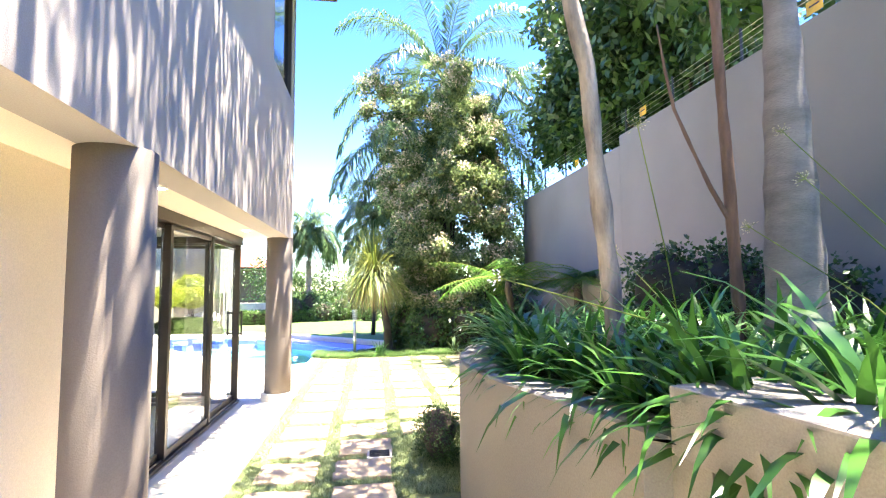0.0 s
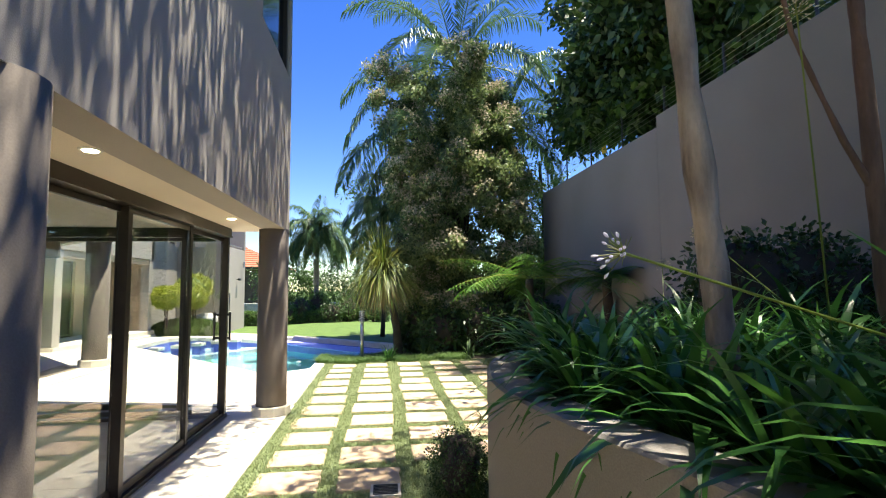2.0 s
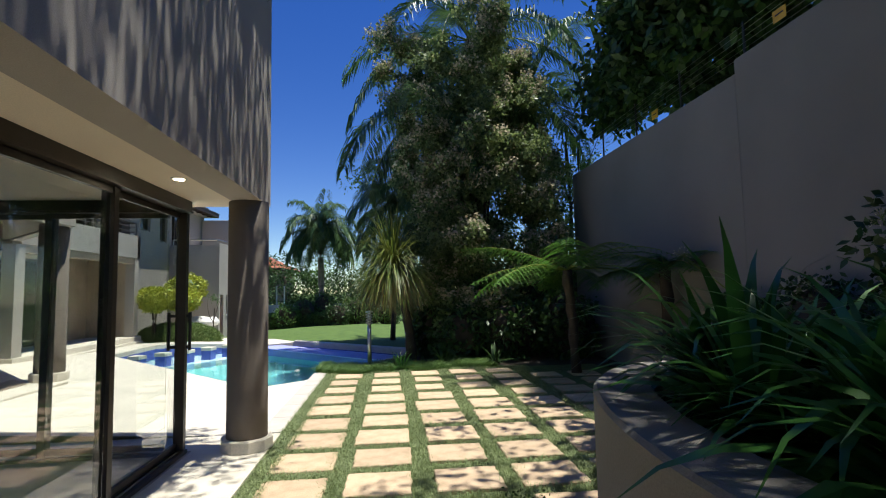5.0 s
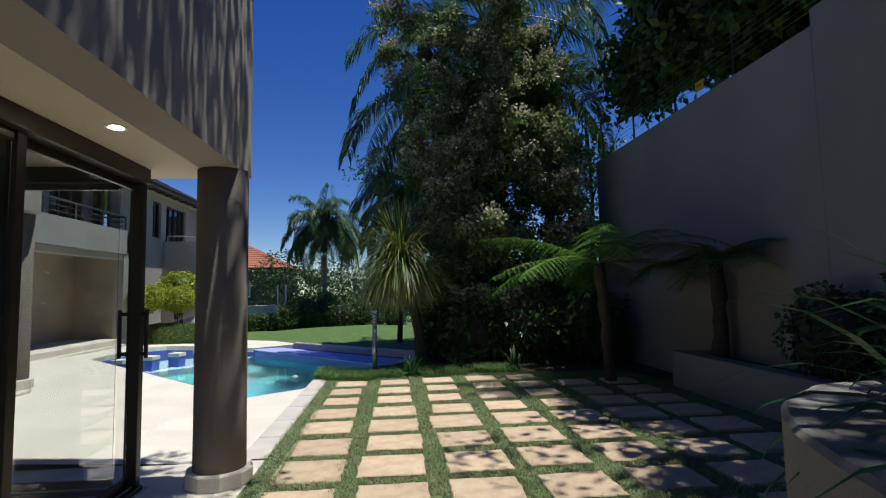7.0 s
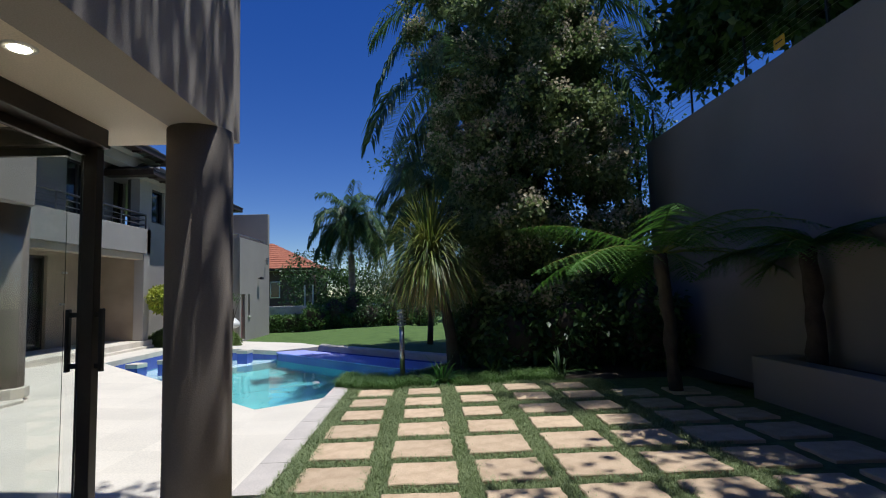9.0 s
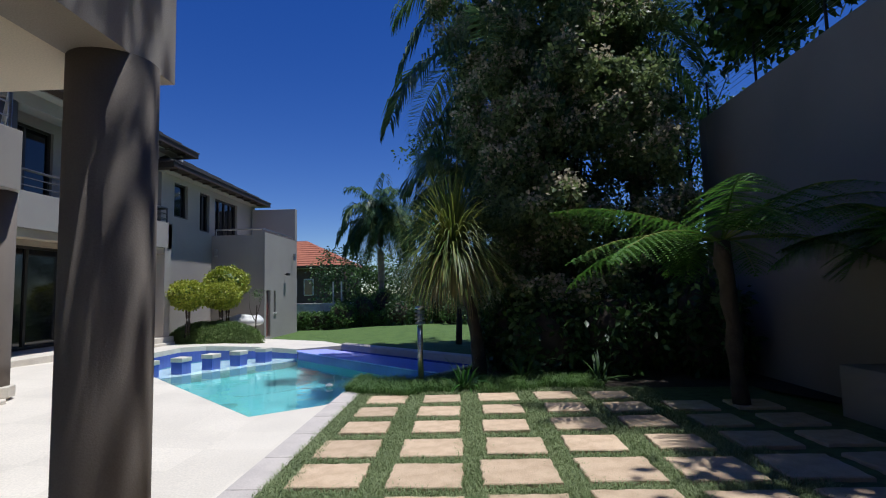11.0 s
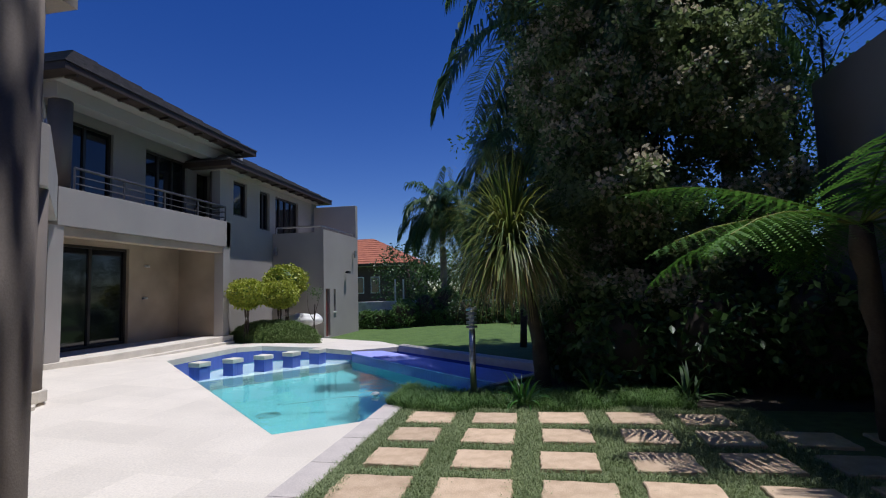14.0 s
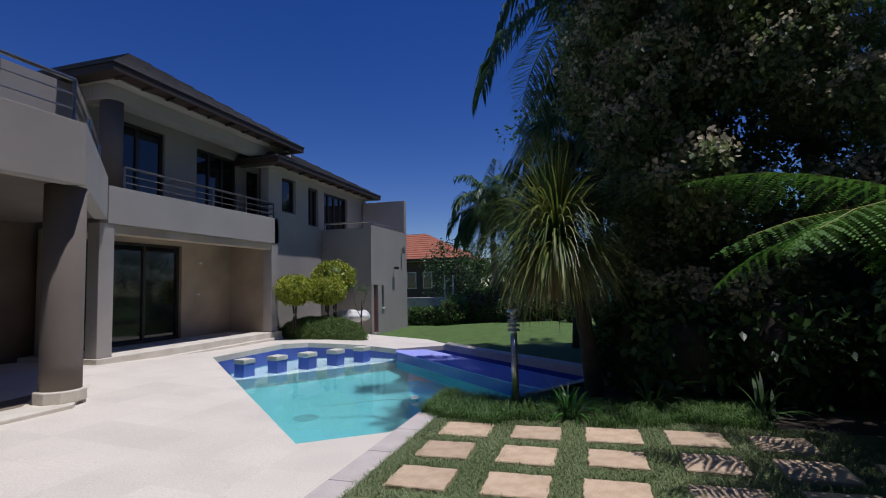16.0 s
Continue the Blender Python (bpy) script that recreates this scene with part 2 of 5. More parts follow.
def prism(pts, z0, z1, bevel=0.0):
    """An upright prism over a plan."""
    bm = bmesh.new()
    low = [bm.verts.new((x, y, z0)) for x, y in pts]
    top = [bm.verts.new((x, y, z1)) for x, y in pts]
    bm.faces.new(top), bm.faces.new(low[::-1])
    for i in range(len(pts)):
        j = (i + 1) % len(pts)
        bm.faces.new((low[i], low[j], top[j], top[i]))
    bmesh.ops.recalc_face_normals(bm, faces=bm.faces)
    if bevel:
        bmesh.ops.bevel(bm, geom=list(bm.edges), offset=bevel, segments=2, profile=0.6, affect="EDGES")
    return bm


def add_tube(bm, path, radii, sides=10, caps=True):
    """A round bar along a path, with a radius at every point."""
    rings = []
    path = [Vector(p) for p in path]
    for i, p in enumerate(path):
        d = (path[min(i + 1, len(path) - 1)] - path[max(i - 1, 0)]).normalized()
        side = d.cross(Vector((0, 0, 1)))
        side = side.normalized() if side.length > 1e-3 else Vector((1, 0, 0))
        up = side.cross(d)
        r = radii[i] if isinstance(radii, (list, tuple)) else radii
        rings.append([bm.verts.new(p + side * (r * math.cos(a)) + up * (r * math.sin(a))) for a in [2 * math.pi * k / sides for k in range(sides)]])
    for a, b in zip(rings, rings[1:]):
        for k in range(sides):
            bm.faces.new((a[k], a[(k + 1) % sides], b[(k + 1) % sides], b[k]))
    if caps:
        bm.faces.new(rings[0][::-1]), bm.faces.new(rings[-1])
    return bm


def tube(path, radii, sides=10):
    bm = add_tube(bmesh.new(), path, radii, sides)
    bmesh.ops.recalc_face_normals(bm, faces=bm.faces)
    return bm


def lathe(profile, at=(0, 0, 0), sides=32):
    """A turned body from (radius, height) pairs."""
    bm = bmesh.new()
    rings = [[bm.verts.new((at[0] + r * math.cos(2 * math.pi * k / sides), at[1] + r * math.sin(2 * math.pi * k / sides), at[2] + z)) for k in range(sides)] for r, z in profile]
    for a, b in zip(rings, rings[1:]):
        for k in range(sides):
            bm.faces.new((a[k], a[(k + 1) % sides], b[(k + 1) % sides], b[k]))
    bm.faces.new(rings[0][::-1]), bm.faces.new(rings[-1])
    bmesh.ops.recalc_face_normals(bm, faces=bm.faces)
    return bm


def filled(loops, z_of):
    """A flat sheet inside the first outline, with the other outlines cut out."""
    bm = bmesh.new()
    edges = []
    for loop in loops:
        vs = [bm.verts.new((x, y, 0)) for x, y in loop]
        edges += [bm.edges.new((vs[i], vs[(i + 1) % len(vs)])) for i in range(len(vs))]
    bmesh.ops.triangle_fill(bm, use_beauty=True, use_dissolve=False, edges=edges, normal=(0, 0, 1))
    for f in bm.faces:
        f.normal_update()
        if f.normal.z < 0:
            f.normal_flip()
    for v in bm.verts:
        v.co.z = z_of(v.co.x, v.co.y)
    return bm


def wall_with_holes(axis, at, thick, u0, u1, z0, z1, holes):
    """A wall along y (axis 'x') or along x (axis 'y'), its outer face at `at`, with real openings (u0, u1, z0, z1)."""
    us = sorted({u0, u1, *[h[0] for h in holes], *[h[1] for h in holes]})
    zs = sorted({z0, z1, *[h[2] for h in holes], *[h[3] for h in holes]})
    bm = bmesh.new()
    for a, b in zip(us, us[1:]):
        for c, d in zip(zs, zs[1:]):
            if any(h[0] <= a and b <= h[1] and h[2] <= c and d <= h[3] for h in holes):
                continue
            add_box(bm, (at, a, c) if axis == "x" else (a, at, c), (at + thick, b, d) if axis == "x" else (b, at + thick, d))
    bmesh.ops.remove_doubles(bm, verts=bm.verts, dist=1e-4)
    inside = [f for f in bm.faces if all(len(e.link_faces) > 2 for e in f.edges)]
    seen = {}
    for f in bm.faces:
        key = tuple(round(v, 3) for v in f.calc_center_median())
        seen.setdefault(key, []).append(f)
    bmesh.ops.delete(bm, geom=[f for fs in seen.values() if len(fs) > 1 for f in fs], context="FACES")
    return bm


rng = np.random.default_rng(7)


def unit(v):
    return v / np.maximum(np.linalg.norm(v, axis=-1, keepdims=True), 1e-9)


def leaf_quads(pos, along, size, width, droop=0.0):
    """One kite-shaped leaf, folded on its midrib, at every position."""
    n = len(pos)
    along = unit(along)
    side = unit(np.cross(along, unit(rng.normal(size=(n, 3)))))
    nrm = np.cross(side, along)
    s, w = size[:, None], (size * width)[:, None]
    mid = pos + along * s * 0.45 - nrm * s * 0.06
    v = np.stack([pos, mid + side * w + nrm * w * 0.25, pos + along * s - np.array([0, 0, 1.0]) * s * droop, mid - side * w + nrm * w * 0.25], 1).reshape(-1, 3)
    f = np.arange(n * 4).reshape(n, 4)
    return v, f


def cluster_leaves(centres, radius, per, size, width=0.28, outward=0.6, squash=0.8, droop=0.1):
    """Leaves in clumps about the given centres."""
    k = len(centres)
    d = unit(rng.normal(size=(k * per, 3)))
    r = rng.random(k * per) ** 0.5
    c = np.repeat(np.asarray(centres, float), per, 0)
    rad = np.repeat(np.broadcast_to(radius, (k,)), per)
    pos = c + d * (r * rad)[:, None] * np.array([1, 1, squash])
    along = d * outward + rng.normal(size=d.shape) * 0.6 + np.array([0, 0, -0.15])
    sz = size * (0.6 + 0.8 * rng.random(k * per))
    return leaf_quads(pos, along, sz, width, droop)


def join(*vf):
    vs, fs, o = [], [], 0
    for v, f in vf:
        vs.append(v), fs.append(f + o)
        o += len(v)
    return np.concatenate(vs), np.concatenate(fs)


def ribbon(base, direction, length, width, arch, segs=5, twist=0.0, tip=0.05):
    """A strap leaf: leaves along `direction` and bends under its weight by `arch`. Returns verts, faces."""
    d = np.asarray(direction, float)
    d = d / np.linalg.norm(d)
    flat = np.array([d[0], d[1], 0.0])
    flat = flat / max(np.linalg.norm(flat), 1e-6)
    side = np.array([-flat[1], flat[0], 0.0])
    p, v = np.asarray(base, float), []
    step = length / segs
    for i in range(segs + 1):
        t = i / segs
        w = width * (0.75 + 0.5 * math.sin(math.pi * min(t * 1.1, 1))) * (1 - max(0, t - 0.6) / 0.4 * (1 - tip)) * 0.5
        tw = twist * t
        sd = side * math.cos(tw) + np.array([0, 0, 1]) * math.sin(tw)
        v += [p - sd * w, p + sd * w]
        p = p + d * step
        d = d + np.array([0, 0, -arch / segs * (0.4 + 1.2 * t)])
        d = d / np.linalg.norm(d)
    f = [[2 * i, 2 * i + 1, 2 * i + 3, 2 * i + 2] for i in range(segs)]
    return np.array(v), np.array(f)


def frond(base, direction, length, arch, leaflet, count=46, droop=0.5, spread=0.9, width=0.022, plume=0.35):
    """A feather-palm leaf: an arching midrib and two rows of hanging leaflets."""
    d = np.asarray(direction, float)
    d = d / np.linalg.norm(d)
    p = np.asarray(base, float)
    out, spine = [], [p.copy()]
    step = length / count
    flat = np.array([-d[1], d[0], 0.0])
    flat = flat / max(np.linalg.norm(flat), 1e-6)
    for i in range(count):
        t = i / count
        p = p + d * step
        d = d + np.array([0, 0, -arch / count * (0.5 + t)])
        d = d / np.linalg.norm(d)
        spine.append(p.copy())
        if t < 0.12:
            continue
        ln = leaflet * (0.55 + 0.6 * math.sin(math.pi * min(1, t * 0.95))) * (0.85 + 0.3 * rng.random())
        for s in (-1, 1):
            a = flat * s * spread + d * (0.55 + 0.3 * rng.random()) + np.array([0, 0, plume * (rng.random() * 2 - 0.8)])
            a = a / np.linalg.norm(a)
            q = p + a * ln * 0.5
            b = a + np.array([0, 0, -droop])
            b = b / np.linalg.norm(b)
            e = q + b * ln * 0.55
            sd = np.cross(a, np.array([0, 0, 1.0]))
            sd = sd / max(np.linalg.norm(sd), 1e-6) * width
            out.append(([p - sd * 0.5, p + sd * 0.5, q + sd, e, q - sd], None))
    v = np.array([x for o, _ in out for x in o])
    n = len(out)
    i = np.arange(n)[:, None] * 5
    quads = (i + np.array([[0, 1, 2, 4]])).tolist()
    tris = (i + np.array([[2, 3, 4]])).tolist()
    return v, quads + tris, spine


def palm_crown(name, parent, top, count, length, leaflet, mtl, up=(0.05, 1.3), arch=1.7, leaflets=44, seed=1, width=0.022, droop=0.5):
    """All fronds of one palm in a mesh, their midribs in another."""
    r = random.Random(seed)
    vs, fs, o = [], [], 0
    ribs = bmesh.new()
    for k in range(count):
        a = 2 * math.pi * (k * 0.382 + r.random() * 0.08)
        e = up[0] + (up[1] - up[0]) * ((k + 0.5) / count) + r.uniform(-0.1, 0.1)
        d = (math.cos(a) * math.cos(e), math.sin(a) * math.cos(e), math.sin(e))
        v, f, spine = frond(top, d, length * r.uniform(0.85, 1.1), arch * r.uniform(0.8, 1.2), leaflet, leaflets, droop, width=width)
        vs.append(v)
        fs += [[q + o for q in face] for face in f]
        o += len(v)
        add_tube(ribs, [tuple(s) for s in spine[:: max(1, leaflets // 8)]], [0.02 * (1 - i / 9.5) + 0.004 for i in range(len(spine[:: max(1, leaflets // 8)]))], 5, False)
    part("midrib_set", ribs, L_PONY, parent)
    return sheet("crown", np.concatenate(vs), fs, mtl, parent)


# ---- ground, deck, pool ----
def deck_z(x, y):
    return 0.066 * max(0.0, -x - 3.5) if y < 22 else 0.0


POOL_OUT = [(-6.32, 15.44), (-1.93, 11.44), (-1.2, 12.0), (-0.35, 13.6), (0.95, 15.85), (-2.77, 19.33), (-3.7, 18.45), (-4.65, 18.6), (-5.92, 18.25), (-6.27, 17.7)]
DECK_OUT = [(-10.2, 8.42), (-1.15, 8.42), (-1.15, 12.05), (-0.3, 13.55), (1.15, 15.9), (-2.75, 19.62), (-3.6, 20.6), (-6.0, 22.0), (-10.2, 22.0)]
big = [(-220, -120), (220, -120), (220, 320), (-220, 320)]
ground = tagged(part("ground", filled([big, POOL_OUT], lambda x, y: -0.06), LAWN), "green lawn turf spreading out beyond the pool", "lawn", kind="structure")
deck = tagged(part("pool_deck", filled([DECK_OUT, POOL_OUT], deck_z), DECK), "pale cream stone paving round the swimming pool", "paving", kind="structure")

pool = empty("swimming_pool", (-3, 15.5, 0), "angular turquoise swimming pool with blue mosaic waterline tiles", "pool", kind="structure")
pool_m = Matrix.Translation((3, -15.5, 0))


def in_pool(name, bm, m, label=""):
    bmesh.ops.transform(bm, matrix=pool_m, verts=bm.verts)
    return part(name, bm, m, pool, label)


def skirt(pts, za, zb):
    bm = bmesh.new()
    n = len(pts)
    a = [bm.verts.new((*p, za(*p))) for p in pts]
    b = [bm.verts.new((*p, zb(*p))) for p in pts]
    for i in range(n):
        bm.faces.new((a[i], a[(i + 1) % n], b[(i + 1) % n], b[i]))
    return bm


in_pool("coping_edge", skirt(POOL_OUT, lambda x, y: deck_z(x, y) + 0.001, lambda x, y: deck_z(x, y) - 0.11), COPING)
in_pool("waterline_tiles", skirt(POOL_OUT, lambda x, y: deck_z(x, y) - 0.11, lambda x, y: -0.25), BLUE)
in_pool("basin_wall", skirt(POOL_OUT, lambda x, y: -0.25, lambda x, y: -1.35), POOL)
in_pool("basin_floor", filled([POOL_OUT], lambda x, y: -1.35), POOL)
# shallow bench behind the seats
in_pool("bench", prism([(-6.28, 15.5), (-5.75, 15.35), (-3.75, 17.85), (-3.7, 18.4), (-4.65, 18.56), (-5.9, 18.2), (-6.22, 17.65)], -1.34, -0.33, 0.02), POOL_SHEEN, "shallow bench under water, paled for the sky's reflection")
water = filled([POOL_OUT], lambda x, y: -0.2)
water = in_pool("water", water, WATER, "clear turquoise rippled water")
water.visible_shadow = False
# raised tiled overflow shelf
SHELF = [(-3.68, 18.42), (-3.55, 18.12), (-0.40, 14.90), (0.15, 14.5), (0.55, 15.2), (-2.98, 18.62)]
# Shelf top painted lighter than its front to look lit.
in_pool("overflow_shelf", prism(SHELF, -0.03, -0.008, 0.006), LIT_BLUE, "violet-blue mosaic shelf with light put into its colour")
in_pool("shelf_front", prism([(x, y + 0.012) for x, y in SHELF], -0.27, -0.031), BLUE)
in_pool("shelf_base", prism([(x, y + 0.02) for x, y in SHELF], -1.3, -0.272), POOL)
drain_at = prism([(-3.45 + 0.2 * math.cos(k * 0.393), 14.1 + 0.2 * math.sin(k * 0.393)) for k in range(16)], -1.349, -1.338)
in_pool("main_drain", drain_at, mat("algae_dark_drain", (0.08, 0.30, 0.33), 0.7), "round dark drain on the pool floor")
for i in range(5):
    x, y = -5.85 + 1.52 * i / 4, 15.78 + 2.16 * i / 4
    k = 0.135
    turn = Matrix.Translation((x, y, 0)) @ Matrix.Rotation(radians(-12), 4, "Z")
    bm = box((-k, -k, -1.3), (k, k, 0.03), 0.006)
    bmesh.ops.transform(bm, matrix=turn, verts=bm.verts)
    seat = in_pool("seat", bm, BLUE, "square blue-tiled seat block standing in the water")
    bm = box((-k - 0.012, -k - 0.012, 0.03), (k + 0.012, k + 0.012, 0.12), 0.012)
    bmesh.ops.transform(bm, matrix=pool_m @ turn, verts=bm.verts)
    part("seat_top", bm, COPING, seat, "pale stone seat top")
in_pool("overflow_channel", prism([(-3.66, 18.44), (0.1, 14.6), (0.9, 15.85), (-2.77, 19.28)], -0.6, -0.19), BLUE)
far_coping = prism([(-2.75, 19.32), (0.96, 15.84), (1.16, 16.05), (-2.73, 19.66)], -0.02, 0.045, 0.012)
tagged(part("pool_coping", far_coping, COPING), "raised pale stone coping along the lawn", "coping", kind="structure")

kerb = empty("kerb", (-1.02, 10, 0), "grey stone kerb between pool deck and grass", "kerb", kind="structure")
for i in range(6):
    y0 = 8.5 + i * 0.72
    part("kerb_stone", box((-0.13, y0 - 10 + 0.004, -0.1), (0.13, y0 - 10 + 0.716, 0.012), 0.003), KERB, kerb)

# paved strip along the glass doors
strip = empty("terrace_strip", (-1.4, 3, 0), "cream stone strip along the glass doors", "paving", kind="structure")
for i in range(12):
    y0 = -3.6 + i * 1.0
    part("strip_slab", box((-0.7, y0 - 3 + 0.003, -0.1), (0.52, y0 - 3 + 0.997, 0.03), 0.006), COPING, strip)

tagged(part("terrace_slab", box((-6.2, 7.864, -0.1), (-2.104, 8.44, 0.03), 0.006), COPING), "cream stone landing under the overhang", "paving", kind="structure")

# ---- near house ----
tagged(part("wall_upper", wall_with_holes("x", -0.95, -0.3, -9, 8.15, 2.55, 7.0, [(6.3, 7.98, 4.8, 6.6)]), PLASTER), "taupe plaster upper storey wall with dappled sunlight", "wall", kind="structure")
tagged(part("wall_upper_end", box((-6.2, 7.86, 2.62), (-1.25, 8.15, 7.0)), PLASTER), "taupe plaster end wall of the house", "wall", kind="structure")
tagged(part("ceiling", box((-6.2, -9, 2.55), (-1.25, 7.86, 2.75)), SOFFIT), "cream plaster soffit with recessed downlights", "ceiling", kind="structure")
tagged(part("ceiling_edge", box((-6.2, 7.86, 2.55), (-1.25, 8.15, 2.615)), SOFFIT), "cream plaster soffit edge", "ceiling", kind="structure")
tagged(part("floor", box((-6.2, -9, -0.1), (-1.64, 7.86, 0.036)), mat("room_floor", (0.62, 0.55, 0.46), 0.25, scale=2)), "polished beige stone floor of the garden room", "floor", kind="structure")
tagged(part("wall_near", box((-1.83, -9, 0.03), (-1.63, 3.588, 2.55)), SOFFIT), "cream plaster wall beside the glass doors", "wall", kind="structure")
tagged(part("wall_inner", box((-6.4, -9, 0.03), (-6.2, 2.2, 2.55)), SOFFIT), "plain cream inner wall of the garden room", "wall", kind="structure")
tagged(part("wall_back", box((-6.2, -9.2, 0.03), (-1.83, -9, 2.55)), SOFFIT), "plain back wall of the garden room", "wall", kind="structure")
tagged(part("roof", box((-6.6, -9.4, 7.0), (-0.3, 8.72, 7.12), 0.02), TIMBER), "dark timber eave of the upper roof", "roof", kind="structure")
win = empty("window_1", (-1.03, 7.26, 4.8), "tall dark-framed corner window above the ledge", "window", kind="structure")
for a, b in (((-0.05, -0.99, 0), (0.05, -0.91, 1.8)), ((-0.05, 0.63, 0), (0.05, 0.71, 1.8)), ((-0.05, -0.91, 0), (0.05, 0.63, 0.07)), ((-0.05, -0.91, 1.73), (0.05, 0.63, 1.8))):
    part("window_frame", box(a, b, 0.005), BRONZE, win)
part("pane", box((-0.012, -0.91, 0.07), (-0.004, 0.63, 1.73)), DARK_GLASS, win)
# Added black box stands in for the unlit room's darkness.
tagged(part("window_dark_backing", box((-1.6, 6.4, 4.6), (-1.5, 7.85, 6.6)), BLACK), "black backing for the unlit room behind the corner window", "wall", kind="structure")


def column(name, x, y, r, z0, z1, plinth=0.12, label=""):
    c = empty(name, (x, y, z0), label or "round taupe plastered column on a stone plinth", "column", "round columns")
    part("shaft", lathe([(r + 0.002, plinth), (r, plinth + 0.3), (r, z1 - z0)], sides=40), COLUMN, c, smooth=True)
    part("plinth", lathe([(r + 0.055, 0), (r + 0.06, 0.01), (r + 0.06, plinth - 0.012), (r + 0.05, plinth)], sides=10), COPING, c, "pale stone plinth")
    return c


column("column", -1.11, 7.895, 0.2, 0.03, 2.553)
column("column", -1.12, 2.62, 0.215, 0.03, 2.553)
for x, y in ((-1.35, 6.7), (-1.3, 3.69)):
    d = empty("downlight", (x, y, 2.55), "small round recessed downlight in the soffit", "downlight", "soffit downlights")
    part("ring", lathe([(0.062, -0.008), (0.066, -0.002), (0.066, 0.0), (0.05, 0.0)], sides=20), WHITE, d)
    part("lens", lathe([(0.002, -0.0125), (0.04, -0.012), (0.042, -0.009)], sides=16), LAMP, d)


def sliding_door(name, panels, axis, at, z0=0.06, z1=2.5, handle=None, label="", posts=None):
    """A glazed wall of tall panels in dark frames along an axis, with head and sill."""
    u0, u1 = panels[0], panels[-1]
    dr = empty(name, (at, u0, z0) if axis == "x" else (u0, at, z0), label, "sliding door", kind="structure")

    def put(n, u, v, za, zb, half, m, off=0.0, bev=0.004):
        a, b = (off - half, u - u0, za - z0), (off + half, v - u0, zb - z0)
        if axis == "y":
            a, b = (a[1], a[0], a[2]), (b[1], b[0], b[2])
        return part(n, box(a, b, bev), m, dr)

    put("head_frame", u0, u1, z1 - 0.05, z1 + 0.05, 0.075, BRONZE)
    put("head_track", u0, u1, z1 - 0.075, z1 - 0.053, 0.09, BRONZE)
    put("sill", u0, u1, z0 - 0.05, z0 + 0.01, 0.07, BRONZE)
    for k in (-0.03, 0.02):
        put("sill_track", u0, u1, z0 + 0.011, z0 + 0.024, 0.006, STEEL, k, 0.002)
    for u in posts or panels:
        put("mullion", u - 0.07, u, z0 + 0.012, z1 - 0.077, 0.05, BRONZE)
    for i, (u, v) in enumerate(zip(panels, panels[1:])):
        off = 0.02 if i % 2 else -0.03
        put("bottom_rail", u + 0.002, v - 0.072, z0 + 0.026, z0 + 0.085, 0.018, BRONZE, off)
        put("top_rail", u + 0.002, v - 0.072, z1 - 0.13, z1 - 0.079, 0.018, BRONZE, off)
        pane = put("pane", u + 0.002, v - 0.073, z0 + 0.087, z1 - 0.132, 0.003, GLASS, off, 0)
        pane.visible_shadow = False
    if handle:
        u = handle
        for side in (-0.12, 0.085):
            put("handle", u - 0.014, u + 0.014, 1.04, 1.42, 0.012, BLACK, side)
            for z in (1.06, 1.37):
                put("handle_bracket", u - 0.01, u + 0.01, z, z + 0.03, abs(side) / 2 - 0.026, BLACK, side / 2 + (0.02 if side > 0 else -0.02), 0.002)
    return dr


sliding_door("door_1", [3.66, 5.06, 6.45, 7.815], "x", -1.73, handle=7.78, label="dark bronze sliding glass doors to the terrace")
sliding_door("door_2", [-6.2, -4.16, -2.945, -1.785], "y", 7.78, label="dark bronze glazed doors facing the pool", posts=[-6.13, -4.16, -2.945])

# ---- patio block and far house ----
TAN = mat("tan_patio_plaster", (0.46, 0.36, 0.26), 0.9, scale=1)
FLOOR2 = mat("patio_floor", (0.30, 0.24, 0.19), 0.35, scale=2)
step = [(-9.5, 8.45), (-5.0, 8.45), (-5.0, 11.62), (-7.32, 14.0), (-7.32, 19.3), (-9.5, 19.3)]
tagged(part("patio_step", prism(step, -0.05, 0.2, 0.012), COPING), "low cream stone step round the covered patio", "step", kind="structure")
tagged(part("patio_plinth", prism([(-9.5, 13.9), (-7.42, 13.9), (-7.42, 19.4), (-9.5, 19.4)], 0.19, 0.34, 0.01), COPING), "raised cream plinth under the far patio", "plinth", kind="structure")
tagged(part("floor_patio", prism([(-9.3, 8.5), (-5.5, 8.5), (-5.5, 11.4), (-7.75, 13.7), (-7.75, 13.88), (-9.3, 13.88)], 0.19, 0.206), FLOOR2), "brown tiled floor of the covered patio", "floor", kind="structure")
balc1 = prism([(-9.5, 8.35), (-5.12, 8.35), (-5.12, 11.67), (-7.5, 14.0), (-9.5, 14.0)], 2.83, 2.95)
# Dark column plaster puts the shade under the slab into its colour.
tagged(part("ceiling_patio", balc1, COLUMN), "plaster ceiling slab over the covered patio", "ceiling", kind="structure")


def parapet(name, pts, z0, z1, thick, label):
    """A plaster parapet that follows a plan."""
    ob = empty(name, (0, 0, 0), label, "parapet", kind="structure")
    for (x0, y0), (x1, y1) in zip(pts, pts[1:]):
        d = Vector((x1 - x0, y1 - y0, 0)).normalized()
        nn = Vector((-d.y, d.x, 0)) * thick
        part("parapet_wall", prism([(x0, y0), (x1, y1), (x1 + nn.x, y1 + nn.y), (x0 + nn.x, y0 + nn.y)], z0, z1, 0.01), PLASTER, ob)
    return ob


